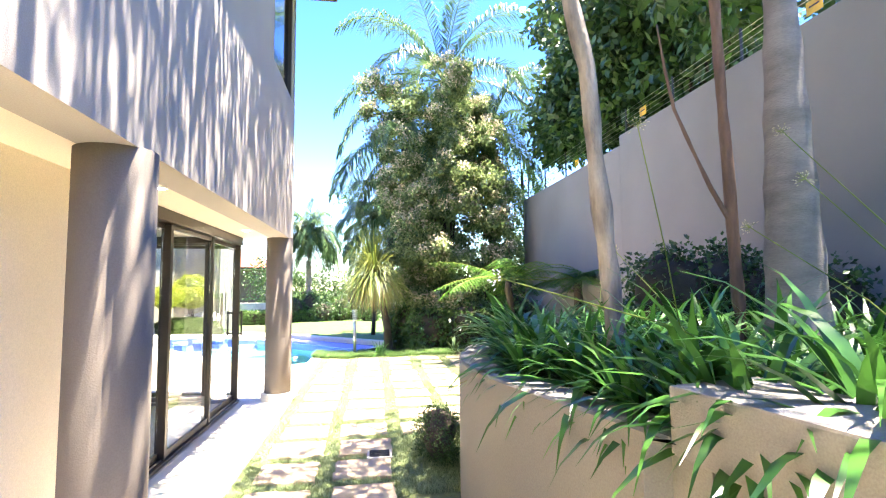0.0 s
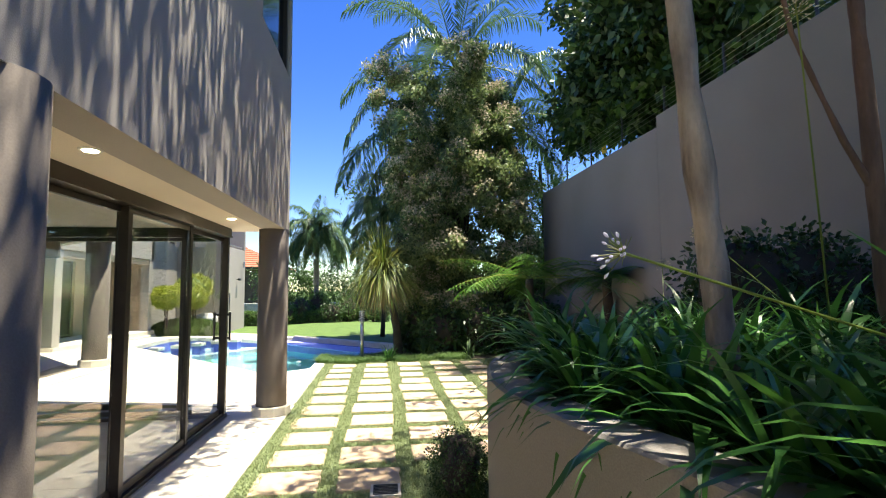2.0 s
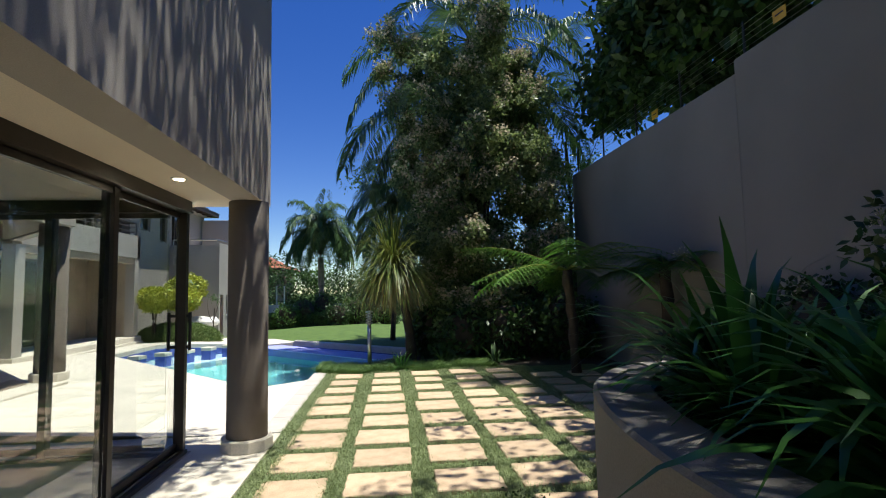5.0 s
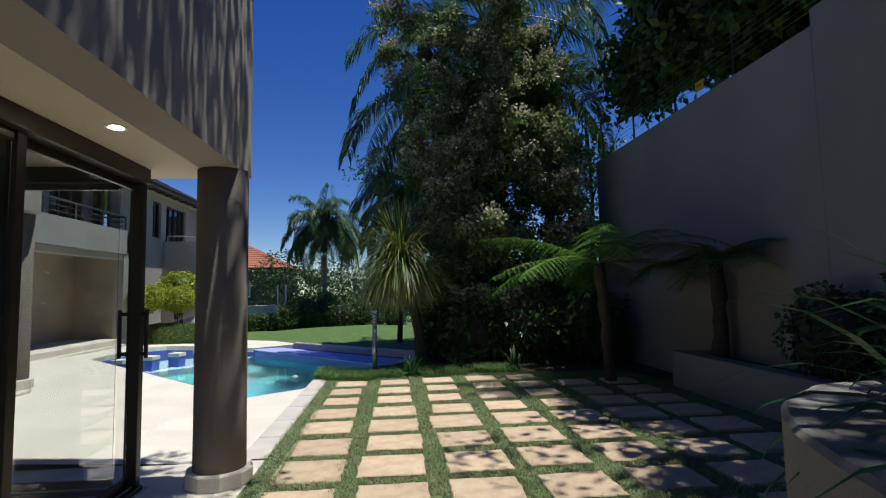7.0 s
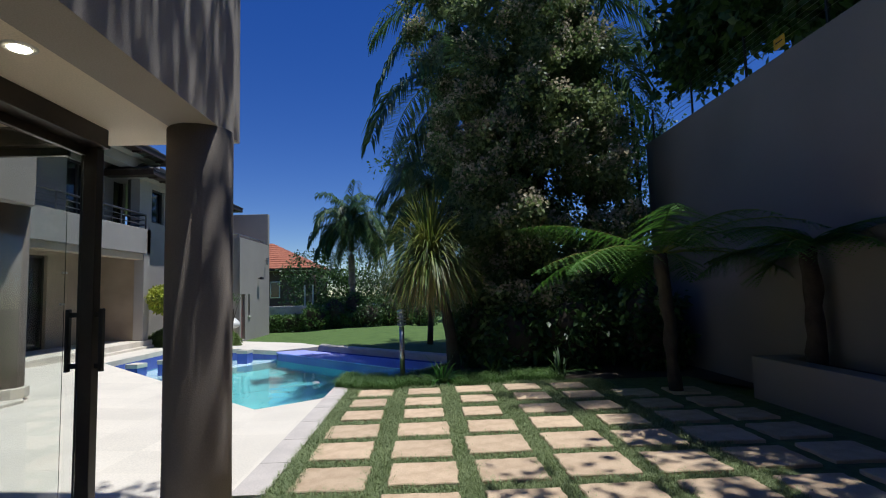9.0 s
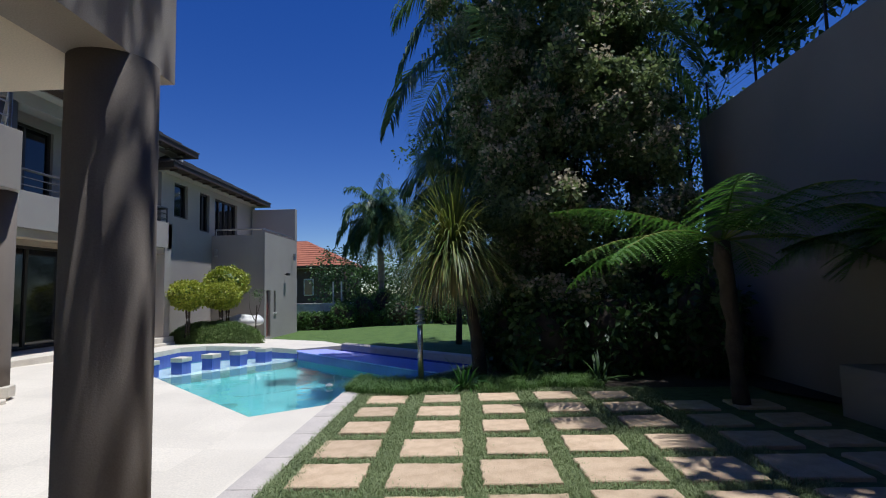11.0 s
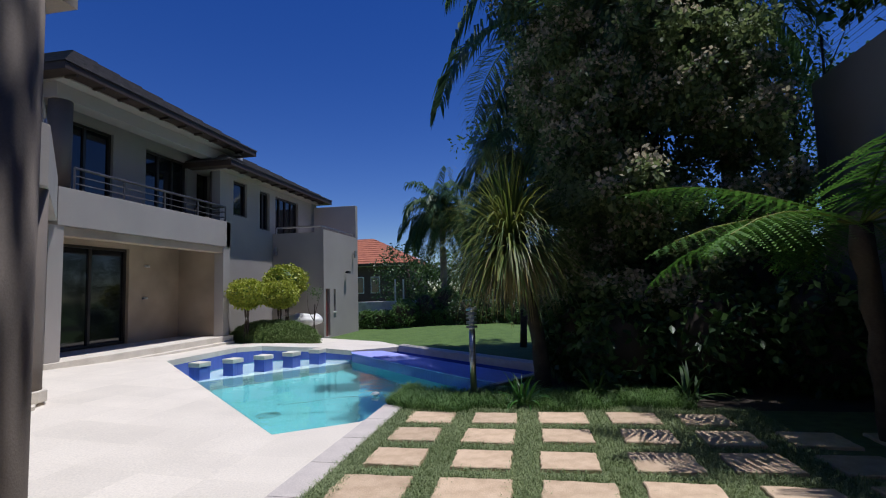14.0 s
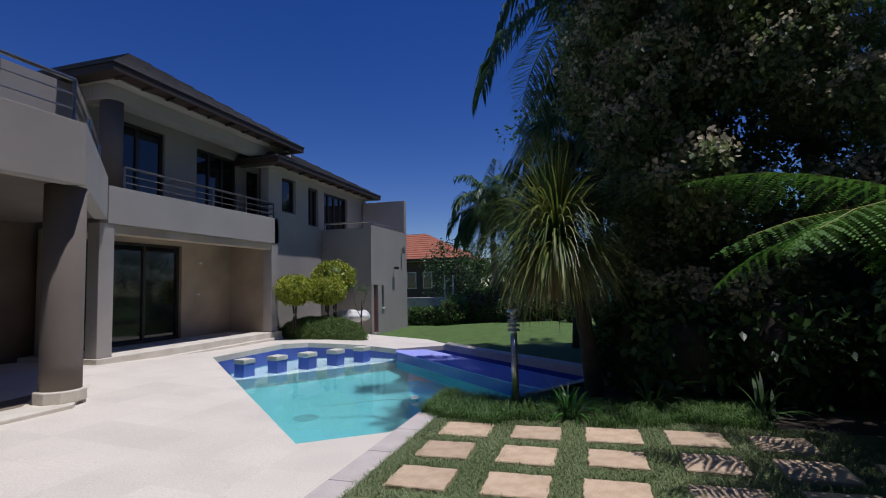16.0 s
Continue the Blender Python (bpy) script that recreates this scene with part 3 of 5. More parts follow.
parapet("wall_parapet", [(-5.02, 8.31), (-5.02, 11.71), (-7.46, 14.08)], 2.80, 3.57, 0.2, "taupe plaster balcony parapet over the patio")
parapet("wall_balcony", [(-7.46, 14.1), (-7.46, 19.3), (-8.55, 19.3)], 2.74, 3.43, 0.2, "taupe plaster balcony front of the far wing")
# Cream ceiling in dark column plaster, its shade painted in.
tagged(part("ceiling_balcony", box((-8.95, 14.1, 2.72), (-7.67, 19.1, 2.86)), COLUMN), "cream ceiling under the far balcony, coloured dark for shade", "ceiling", kind="structure")


def railing(pts, z0, z1, bars, label, metal=None):
    metal = metal or STEEL
    rl = empty("balcony_railing", (*pts[0], z0), label, "railing", "balcony railings")
    o = Vector((*pts[0], z0))
    rel = [Vector((x, y, z0)) - o for x, y in pts]
    for a, b in zip(rel, rel[1:]):
        n = max(1, round((b - a).length / 1.3))
        for i in range(n + 1):
            p = a.lerp(b, i / n)
            part("post", tube([p, p + Vector((0, 0, z1 - z0))], 0.022, 8), metal, rl)
        for k in range(bars):
            h = Vector((0, 0, (z1 - z0) * (k + 1) / (bars + 1)))
            part("rail", tube([a + h, b + h], 0.011, 6), metal, rl)
        h = Vector((0, 0, z1 - z0))
        part("handrail", tube([a + h, b + h], 0.027, 8), metal, rl)
    return rl


railing([(-5.12, 8.6), (-5.12, 11.62), (-7.35, 13.8)], 3.55, 4.1, 2, "brushed steel balcony railing above the patio")
railing([(-7.56, 14.5), (-7.56, 19.2), (-8.5, 19.2)], 3.42, 3.85, 2, "steel railing on the far balcony, darkened for shade", SHADE_STEEL)
column("column", -5.38, 11.75, 0.22, 0.2, 2.82, 0.14, "round taupe patio column on a pale plinth")
tagged(part("pier", box((-7.75, 13.95, 0.34), (-7.48, 14.25, 2.74), 0.01), PLASTER), "square taupe pier at the patio corner", "pier", "patio piers")
tagged(part("pier", box((-7.75, 19.0, 0.34), (-7.48, 19.29, 2.735), 0.01), PLASTER), "square taupe pier at the end of the far patio", "pier", "patio piers")
tagged(part("wall_patio_side", box((-9.1, 19.1, 0.34), (-7.755, 19.29, 2.72)), TAN), "beige plaster side wall of the far patio", "wall", kind="structure")
tagged(part("beam_eave", box((-8.22, 14.35, 5.2), (-7.84, 19.75, 5.484), 0.012), PLASTER), "taupe plaster beam under the far eave", "beam", kind="structure")
tagged(part("beam_eave_end", box((-12.0, 14.35, 5.2), (-8.225, 14.7, 5.484), 0.012), PLASTER), "taupe plaster beam across the wing end", "beam", kind="structure")
tagged(part("beam_patio", box((-7.72, 14.26, 2.56), (-7.5, 18.995, 2.735), 0.01), TAN), "beige plaster beam over the far patio opening", "beam", kind="structure")
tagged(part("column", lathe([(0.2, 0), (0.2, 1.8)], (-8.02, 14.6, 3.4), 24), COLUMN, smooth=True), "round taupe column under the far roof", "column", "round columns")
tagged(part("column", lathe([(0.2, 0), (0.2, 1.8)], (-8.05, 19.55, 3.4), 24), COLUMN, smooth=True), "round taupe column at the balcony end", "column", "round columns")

up_holes = [(15.1, 16.47, 3.3, 5.15), (17.47, 18.98, 3.3, 5.1), (19.4, 19.98, 3.3, 5.1)]
tagged(part("wall_far_upper", wall_with_holes("x", -8.6, -0.2, 13.0, 20.0, 2.87, 5.5, [(a, min(b, 19.95), c, d) for a, b, c, d in up_holes]), PLASTER), "taupe plaster upper wall of the far wing", "wall", kind="structure")
low_holes = [(14.3, 17.35, 0.34, 2.6)]
tagged(part("wall_far_lower", wall_with_holes("x", -8.9, -0.2, 14.05, 19.3, 0.14, 2.72, low_holes), TAN), "beige plaster wall inside the far patio", "wall", kind="structure")
tagged(part("wall_far_wing", wall_with_holes("x", -7.8, -0.25, 19.31, 25.7, 0.0, 4.95, [(19.95, 20.68, 3.75, 4.78), (21.4, 22.02, 3.5, 4.75), (22.4, 24.1, 3.4, 4.75)]), PLASTER), "taupe plaster wall of the far wing", "wall", kind="structure")
tagged(part("wall_patio_back", box((-9.5, 7.6, 0.1), (-9.3, 15.2, 2.9)), SHADE_BROWN), "patio back wall with shade put into its brown", "wall", kind="structure")


def window(n, x, y0, y1, z0, z1, mullions, label):
    w = empty("window_%d" % n, (x, y0, z0), label, "window", kind="structure")
    L, H = y1 - y0, z1 - z0
    for a, b in (((-0.08, 0, 0), (0.0, L, 0.06)), ((-0.08, 0, H - 0.06), (0.0, L, H)), ((-0.08, 0, 0.06), (0.0, 0.06, H - 0.06)), ((-0.08, L - 0.06, 0.06), (0.0, L, H - 0.06))):
        part("window_frame", box(a, b, 0.004), BRONZE, w)
    for k in range(mullions):
        y = L * (k + 1) / (mullions + 1)
        part("mullion", box((-0.08, y - 0.035, 0.06), (-0.005, y + 0.035, H - 0.06), 0.004), BRONZE, w)
    for k in range(mullions + 1):
        ya, yb = L * k / (mullions + 1) + 0.04, L * (k + 1) / (mullions + 1) - 0.04
        part("pane", box((-0.05, ya, 0.06), (-0.042, yb, H - 0.06)), DARK_GLASS, w)


window(2, -8.66, 15.1, 16.47, 3.3, 5.15, 1, "dark sliding balcony window of the far wing")
window(3, -8.66, 17.47, 18.98, 3.3, 5.1, 2, "dark sliding balcony window of the far wing")
window(4, -8.66, 19.4, 19.95, 3.3, 5.1, 0, "narrow dark window by the balcony end")
window(5, -7.88, 19.95, 20.68, 3.75, 4.78, 0, "dark rectangular upper window of the far wing")
window(6, -7.88, 21.4, 22.02, 3.5, 4.75, 1, "dark narrow upper window of the far wing")
window(7, -7.88, 22.4, 24.1, 3.4, 4.75, 3, "dark glazed doors onto the roof terrace")
window(8, -8.98, 14.3, 17.35, 0.34, 2.6, 2, "dark glazed door in the far patio")
for y, z in ((17.9, 2.2), (17.85, 1.4)):
    tagged(part("wall_plate", lathe([(0.0, -0.02), (0.07, -0.02), (0.07, 0.02), (0.05, 0.03)], (-8.88, y, z), 12), WHITE), "small pale plate on the patio wall", "wall plate", "wall plates")


def hip_roof(name, x0, x1, y0, y1, z, rise, mtl, label, fascia=TIMBER, thing=True, holder=None):
    """A hipped roof with overlapping courses and a boxed eave."""
    r = holder or empty(name, ((x0 + x1) / 2, (y0 + y1) / 2, z), label, "roof", kind="structure")
    ox, oy, oz = r.location if not holder else (0, 0, 0)
    w = min(x1 - x0, y1 - y0) / 2
    rows = max(5, int(w / 0.34))
    bm = bmesh.new()
    for i in range(rows):
        a, b = w * i / rows, w * (i + 1) / rows + 0.03
        za, zb = z + rise * i / rows + 0.03, z + rise * (i + 1) / rows + 0.012
        p = [(x0 + a, y0 + a), (x1 - a, y0 + a), (x1 - a, y1 - a), (x0 + a, y1 - a)]
        q = [(x0 + b, y0 + b), (x1 - b, y0 + b), (x1 - b, y1 - b), (x0 + b, y1 - b)]
        for k in range(4):
            m = (k + 1) % 4
            lo = [(*p[k], za), (*p[m], za)]
            hi = [(*q[m], zb), (*q[k], zb)]
            dn = [(*p[k], za - 0.035), (*p[m], za - 0.035)]
            vs = [bm.verts.new((c[0] - ox, c[1] - oy, c[2] - oz)) for c in lo + hi]
            bm.faces.new(vs)
            ds = [bm.verts.new((c[0] - ox, c[1] - oy, c[2] - oz)) for c in dn]
            bm.faces.new((ds[0], ds[1], vs[1], vs[0]))
    tagged(part("roof_tiling", bm, mtl, r), kind="stuff")
    part("fascia", prism([(x0 - ox + .02, y0 - oy + .02), (x1 - ox - .02, y0 - oy + .02), (x1 - ox - .02, y1 - oy - .02), (x0 - ox + .02, y1 - oy - .02)], z - oz - 0.15, z - oz + 0.0, 0.008), fascia, r)
    g = 0.32
    part("soffit", prism([(x0 - ox + g, y0 - oy + g), (x1 - ox - g, y0 - oy + g), (x1 - ox - g, y1 - oy - g), (x0 - ox + g, y1 - oy - g)], z - oz - 0.175, z - oz - 0.151), PLASTER, r)
    for k in range(int((y1 - y0) / 0.6)):
        y = y0 - oy + 0.3 + 0.6 * k
        part("rafter_end", box((x1 - ox - 0.3, y - 0.03, z - oz - 0.2), (x1 - ox - 0.06, y + 0.03, z - oz - 0.152), 0.004), fascia, r)
    return r


hip_roof("roof_far", -15.5, -7.25, 13.95, 20.3, 5.66, 2.0, SLATE, "dark slate hipped roof of the far wing")
hip_roof("roof_wing", -15.0, -7.2, 18.9, 25.9, 5.1, 1.9, SLATE, "dark slate roof of the long wing")
tagged(part("roof_vent", tube([(-8.0, 20.6, 5.2), (-8.0, 20.6, 5.75)], 0.07, 12), WHITE), "short white vent pipe on the slate roof", "vent pipe")

# tower block with roof terrace
tagged(part("wall_tower_front", wall_with_holes("y", 22.2, 0.22, -7.79, -6.02, 0.0, 3.42, []), PLASTER), "taupe plaster front of the low tower block", "wall", kind="structure")
tagged(part("wall_tower_side", wall_with_holes("x", -6.0, -0.22, 22.2, 25.45, -0.1, 3.5, [(22.3, 22.72, 0.0, 1.56), (23.02, 23.2, 0.8, 1.55)]), PLASTER), "taupe plaster side of the tower block", "wall", kind="structure")
tagged(part("wall_tower_high", box((-7.7, 25.23, 3.51), (-5.99, 25.46, 4.76), 0.01), PLASTER), "tall plaster screen wall on the roof terrace", "wall", kind="structure")
tagged(part("floor_terrace", box((-7.79, 22.42, 3.1), (-6.23, 25.2, 3.2)), PLASTER), "roof terrace slab of the tower block", "floor", kind="structure")
railing([(-7.7, 22.3), (-6.1, 22.3), (-6.1, 25.2)], 3.42, 3.62, 0, "low dark steel railing on the roof terrace")
door = empty("door_3", (-6.1, 22.3, 0.0), "red-brown timber door in the tower block", "door", kind="structure")
part("leaf", box((-0.04, 0.0, 0.0), (0.0, 0.42, 1.555), 0.005), RED_DOOR, door)
part("door_handle", tube([(0.0, 0.36, 0.75), (0.05, 0.36, 0.75), (0.05, 0.28, 0.75)], 0.01, 6), STEEL, door)
slot = empty("window_9", (-6.1, 23.02, 0.8), "narrow slot window beside the tower door", "window", kind="structure")
part("pane", box((-0.02, 0, 0), (0.0, 0.18, 0.75)), DARK_GLASS, slot)
part("sill", box((0.0, -0.02, -0.05), (0.14, 0.2, -0.01), 0.004), WHITE, slot)
for p, d in (((-7.6, 22.2, 2.86), (0, -1)), ((-6.0, 24.9, 2.86), (1, 0))):
    lt = empty("wall_light", p, "small cylindrical wall light on the tower", "wall light", "tower wall lights")
    part("bracket", tube([(0, 0, 0), (d[0] * 0.08, d[1] * 0.08, 0)], 0.02, 8), STEEL, lt)
    part("shade", tube([(d[0] * 0.1, d[1] * 0.1, -0.16), (d[0] * 0.1, d[1] * 0.1, 0.1)], 0.05, 12), STEEL, lt)
cctv = empty("security_camera", (-6.0, 24.1, 2.1), "small dark security camera on the tower wall", "security camera")
part("arm", tube([(0, 0, 0.05), (0.14, 0, 0.05)], 0.018, 8), BLACK, cctv)
part("body", box((0.08, -0.12, 0.0), (0.18, 0.1, 0.09), 0.02), BLACK, cctv)
awn = empty("blind_cord", (-6.2, 11.0, 2.8), "white pull cord hanging from a rolled patio blind", "blind cord")
part("cord", tube([(0, 0, 0), (0, 0, -1.2), (-0.02, 0, -1.7)], 0.012, 6), WHITE, awn)
bl = empty("patio_blind", (-6.0, 11.0, 2.8), "rolled brown fabric blind under the patio ceiling", "blind")
part("fabric", box((-1.8, -0.03, -0.42), (0.3, 0.03, 0.0), 0.01), mat("brown_fabric", (0.12, 0.085, 0.06), 0.95, scale=6), bl)
part("bottom_bar", box((-1.82, -0.025, -0.46), (0.32, 0.025, -0.425), 0.008), BLACK, bl)


# ---- garden: boundary wall, planters ----
wall_e = empty("wall_boundary", (5.2, 5, 0), "tall stepped taupe plaster boundary wall", "wall", kind="structure")
part("wall_high", box((0, -16, -0.1), (0.25, 3.88, 4.73), 0.012), GARDEN_WALL, wall_e)
part("wall_low", box((0, 3.88, -0.1), (0.25, 10.1, 4.53), 0.012), GARDEN_WALL, wall_e)
tagged(part("wall_garden_end", box((5.2, 15.1, -0.1), (40, 15.35, 4.53)), GARDEN_WALL), "plaster boundary wall turning away", "wall", kind="structure")
fence = empty("electric_fence", (5.32, 9, 4.5), "black electric fence posts and wires on the boundary wall", "fence")
for i in range(8):
    y = -5 + i * 1.6
    part("post", box((-0.015, y - 0.015, 0.0), (0.015, y + 0.015, 0.75), 0.003), BLACK, fence)
for k in range(6):
    part("wire", tube([(0, -13, 0.28 + 0.085 * k), (0, 6.2, 0.28 + 0.085 * k)], 0.004, 4), STEEL, fence)
for y, z in ((-0.9, 0.42), (2.2, 0.2), (-4.6, 0.35)):
    sg = empty("warning_sign", (5.28, 9 + y, 4.55 + z), "small yellow warning plate hung on the fence", "sign", "yellow fence signs")
    part("plate", box((-0.004, -0.11, -0.08), (0.004, 0.11, 0.08), 0.003), YELLOW, sg)
    part("writing", box((-0.006, -0.07, 0.0), (-0.0045, 0.07, 0.02)), BLACK, sg)

PLAN = [(1.62, -6.0), (1.62, 0.5), (1.55, 1.3), (1.35, 2.1), (1.17, 2.8), (1.08, 3.4), (1.1, 3.9), (1.2, 4.4), (1.38, 4.85), (1.7, 5.2), (2.3, 5.35), (5.18, 5.35)]


def curve_points(pts, n=6):
    """A smooth line through the plan points."""
    out = []
    for i in range(len(pts) - 1):
        p0, p1, p2, p3 = (Vector(pts[max(0, min(len(pts) - 1, i + k))]) for k in (-1, 0, 1, 2))
        for k in range(n):
            t = k / n
            out.append(0.5 * ((2 * p1) + (p2 - p0) * t + (2 * p0 - 5 * p1 + 4 * p2 - p3) * t * t + (3 * p1 - p0 - 3 * p2 + p3) * t ** 3))
    return out + [Vector(pts[-1])]


def curved_wall(pts, thick, z0, z1):
    bm = bmesh.new()
    ring = []
    for i, p in enumerate(pts):
        d = (pts[min(i + 1, len(pts) - 1)] - pts[max(i - 1, 0)]).normalized()
        nn = Vector((d.y, -d.x)) * thick
        prof = [(p, z0), (p, z1 - 0.015), (p + nn * 0.06, z1), (p + nn * 0.94, z1), (p + nn, z1 - 0.015), (p + nn, z0)]
        ring.append([bm.verts.new((q.x, q.y, z)) for q, z in prof])
    for a, b in zip(ring, ring[1:]):
        for k in range(5):
            bm.faces.new((a[k], a[k + 1], b[k + 1], b[k]))
    bm.faces.new(ring[0]), bm.faces.new(ring[-1][::-1])
    bmesh.ops.recalc_face_normals(bm, faces=bm.faces)
    return bm


edge = curve_points(PLAN)
planter = empty("planter_wall", (1.3, 3, 0), "curved waist-high plastered planter wall", "planter", kind="structure")
bm = curved_wall(edge, 0.26, -0.05, 1.15)
bmesh.ops.transform(bm, matrix=Matrix.Translation((-1.3, -3, 0)), verts=bm.verts)
part("curved_wall", bm, GARDEN_WALL, planter)
bm = prism([(1.5, 1.38), (1.62, 0.5), (1.62, -6), (2.05, -6), (2.05, 0.6), (1.98, 1.5)], 1.1, 1.37, 0.012)
bmesh.ops.transform(bm, matrix=Matrix.Translation((-1.3, -3, 0)), verts=bm.verts)
part("raised_block", bm, GARDEN_WALL, planter)
soil = [(p.x + 0.2, p.y) for p in edge[4:-8]] + [(2.3, 5.1), (5.18, 5.1), (5.18, -5.9)]
tagged(part("planter_soil", filled([soil], lambda x, y: 1.02), SOIL_AND_CORE), "dark planting soil in the raised bed", "soil", kind="structure")
tagged(part("planter_low", box((4.55, 5.4, -0.1), (4.8, 11.2, 0.52), 0.015), GARDEN_WALL), "low plastered planter wall against the boundary", "planter", kind="structure")
tagged(part("planter_low_end", box((4.8, 10.95, -0.1), (5.19, 11.2, 0.518), 0.015), GARDEN_WALL), "end of the low plastered planter", "planter", kind="structure")
tagged(part("planter_low_soil", box((4.8, 5.4, -0.1), (5.19, 10.95, 0.45)), SOIL_AND_CORE), "dark soil in the low planter", "soil", kind="structure")

# ---- paving slabs in grass ----
tagged(part("paving_bed", filled([[(-0.89, -5), (4.55, -5), (4.55, 12.9), (-0.6, 12.9), (-0.89, 12.4)]], lambda x, y: -0.02), TURF), "short turf between the stepping slabs", "turf", kind="structure")
paving = empty("paving", (0, 8, 0), "square sandstone slabs set in grass", "paving", kind="structure")
slabs = []
for v in range(6):
    r = random.Random(40 + v)
    pts = []
    w, h = 0.285, 0.268
    for k in range(28):
        t = k / 28 * 4
        s, f = int(t), t % 1
        c = [(-w, -h), (w, -h), (w, h), (-w, h), (-w, -h)]
        x, y = c[s][0] + (c[s + 1][0] - c[s][0]) * f, c[s][1] + (c[s + 1][1] - c[s][1]) * f
        pts.append((x * (1 + r.uniform(-0.045, 0.03)), y * (1 + r.uniform(-0.045, 0.03))))
    bm = prism(pts, -0.06, 0.014)
    top = max(bm.faces, key=lambda f: f.calc_center_median().z)
    bmesh.ops.bevel(bm, geom=list(top.edges), offset=0.008, segments=1, affect="EDGES")
    me = bpy.data.meshes.new("paver")
    bm.to_mesh(me)
    bm.free()
    me.materials.append(STONE)
    slabs.append(me)
SLABS = []
for c in range(7):
    for r_ in range(22):
        x = -0.46 + 0.73 * c + random.uniform(-0.02, 0.02)
        y = 12.25 - 0.692 * r_ + random.uniform(-0.02, 0.02) + 0.03 * c
        if y < 5.6 and x > 0.9 or x > 4.4 or (c > 3 and y > 11.8 and c != 4):
            continue
        ob = new("paver", random.choice(slabs))
        ob.parent = paving
        ob.location = (x, y - 8, random.uniform(-0.006, 0.004))
        worn = random.uniform(0.8, 0.92) if y > 10.2 else random.uniform(0.95, 1.03)
        ob.scale = (worn, worn * random.uniform(0.95, 1.0), 1)
        ob.rotation_euler = (0, 0, random.choice((0, math.pi)) + random.uniform(-0.03, 0.03))
        SLABS.append((x, y))
drain = empty("drain_grate", (0.43, 5.05, 0.0), "grey cast drain grate set in the paving", "drain grate")
part("frame", box((-0.13, -0.13, -0.02), (0.13, 0.13, 0.018), 0.006), KERB, drain)
for i in range(7):
    part("bar", box((-0.105, -0.105 + i * 0.032, 0.018), (0.105, -0.093 + i * 0.032, 0.026), 0.003), BLACK, drain)


def blades(n, sampler, height, width, lean=0.5):
    """Single grass blades, three-sided strips that bend."""
    p = sampler(n)
    n = len(p)
    h = height * (0.5 + rng.random(n))
    a = rng.random(n) * 2 * np.pi
    d = np.stack([np.cos(a), np.sin(a), np.zeros(n)], 1)
    s = np.stack([-d[:, 1], d[:, 0], np.zeros(n)], 1) * width
    z = np.array([0, 0, 1.0])
    ln = lean * (0.3 + rng.random(n))
    m = p + d * (h * ln * 0.35)[:, None] + z * (h * 0.6)[:, None]
    t = p + d * (h * ln)[:, None] + z * (h * (1 - 0.25 * ln))[:, None]
    v = np.stack([p - s, p + s, m + s * 0.7, t, m - s * 0.7], 1).reshape(-1, 3)
    i = np.arange(n)[:, None] * 5
    return v, (i + np.array([[0, 1, 2, 4]])).tolist() + (i + np.array([[2, 3, 4]])).tolist()


slab_at = np.array(SLABS)


def joints(n):
    p = np.stack([-0.88 + 4.0 * rng.random(n) ** 1.15, 4.0 + 8.9 * rng.random(n), np.full(n, -0.02)], 1)
    dx = np.abs(p[:, None, 0] - slab_at[None, :, 0])
    dy = np.abs(p[:, None, 1] - slab_at[None, :, 1])
    edge_in = 0.285 - 0.1 * rng.random(n)[:, None] ** 2
    free = ~((dx < edge_in) & (dy < edge_in)).any(1)
    return p[free]


v, f = blades(230000, joints, 0.042, 0.0034, 1.2)
tagged(sheet("grass_joints", v, f, L_GRASS), "short green grass growing between the slabs", "grass", kind="stuff")


def mound(n):
    x = -1.1 + 3.6 * rng.random(n) ** 1.7
    lo = 12.62 + 0.12 * np.sin(x * 4.3) + 0.07 * np.sin(x * 11.0 + 1.0) + 0.1 * np.clip(x, 0, 2)
    return np.stack([x, lo + 1.1 * rng.random(n), np.full(n, -0.04)], 1)


v, f = blades(24000, mound, 0.13, 0.004, 1.1)
tagged(sheet("mondo_grass", v, f, L_HEDGE), "dark tufted border grass beside the pool", "grass", kind="stuff")


def verge(n):
    return np.stack([-0.9 + 0.22 * rng.random(n), 4.0 + 8.6 * rng.random(n), np.full(n, -0.02)], 1)


v, f = blades(16000, verge, 0.05, 0.0035, 1.0)
tagged(sheet("grass_verge", v, f, L_GRASS), "ragged grass edge along the kerb", "grass", kind="stuff")
tagged(part("border_bed", filled([[(-0.9, 12.9), (4.55, 12.9), (5.19, 11.2), (5.19, 15.1), (6, 30), (1.5, 30), (1.2, 15.6), (0.5, 14.6), (-0.3, 13.5)]], lambda x, y: -0.03), SOIL_AND_CORE), "dark shaded planting bed under the trees", "soil", kind="structure")


# ---- plants ----
def agapanthus(name, at, n, length, seed, label="lush clump of glossy strap-leaved agapanthus", mtl=None, width=0.035, rise=(0.25, 1.35), arch=2.2):
    r = random.Random(seed)
    c = empty(name, at, label, "plant", "agapanthus clumps")
    vs, fs, o = [], [], 0
    for k in range(n):
        a, e = r.uniform(0, 2 * math.pi), r.uniform(*rise)
        d = (math.cos(a) * math.cos(e), math.sin(a) * math.cos(e), math.sin(e))
        v, f = ribbon((r.uniform(-0.07, 0.07), r.uniform(-0.07, 0.07), 0), d, length * r.uniform(0.6, 1.15), width * r.uniform(0.75, 1.25), arch * r.uniform(0.6, 1.3), 6, r.uniform(-0.5, 0.5))
        vs.append(v), fs.append(f + o)
        o += len(v)
    sheet("leaves", np.concatenate(vs), np.concatenate(fs), mtl or L_AGA, c, True)
    return c


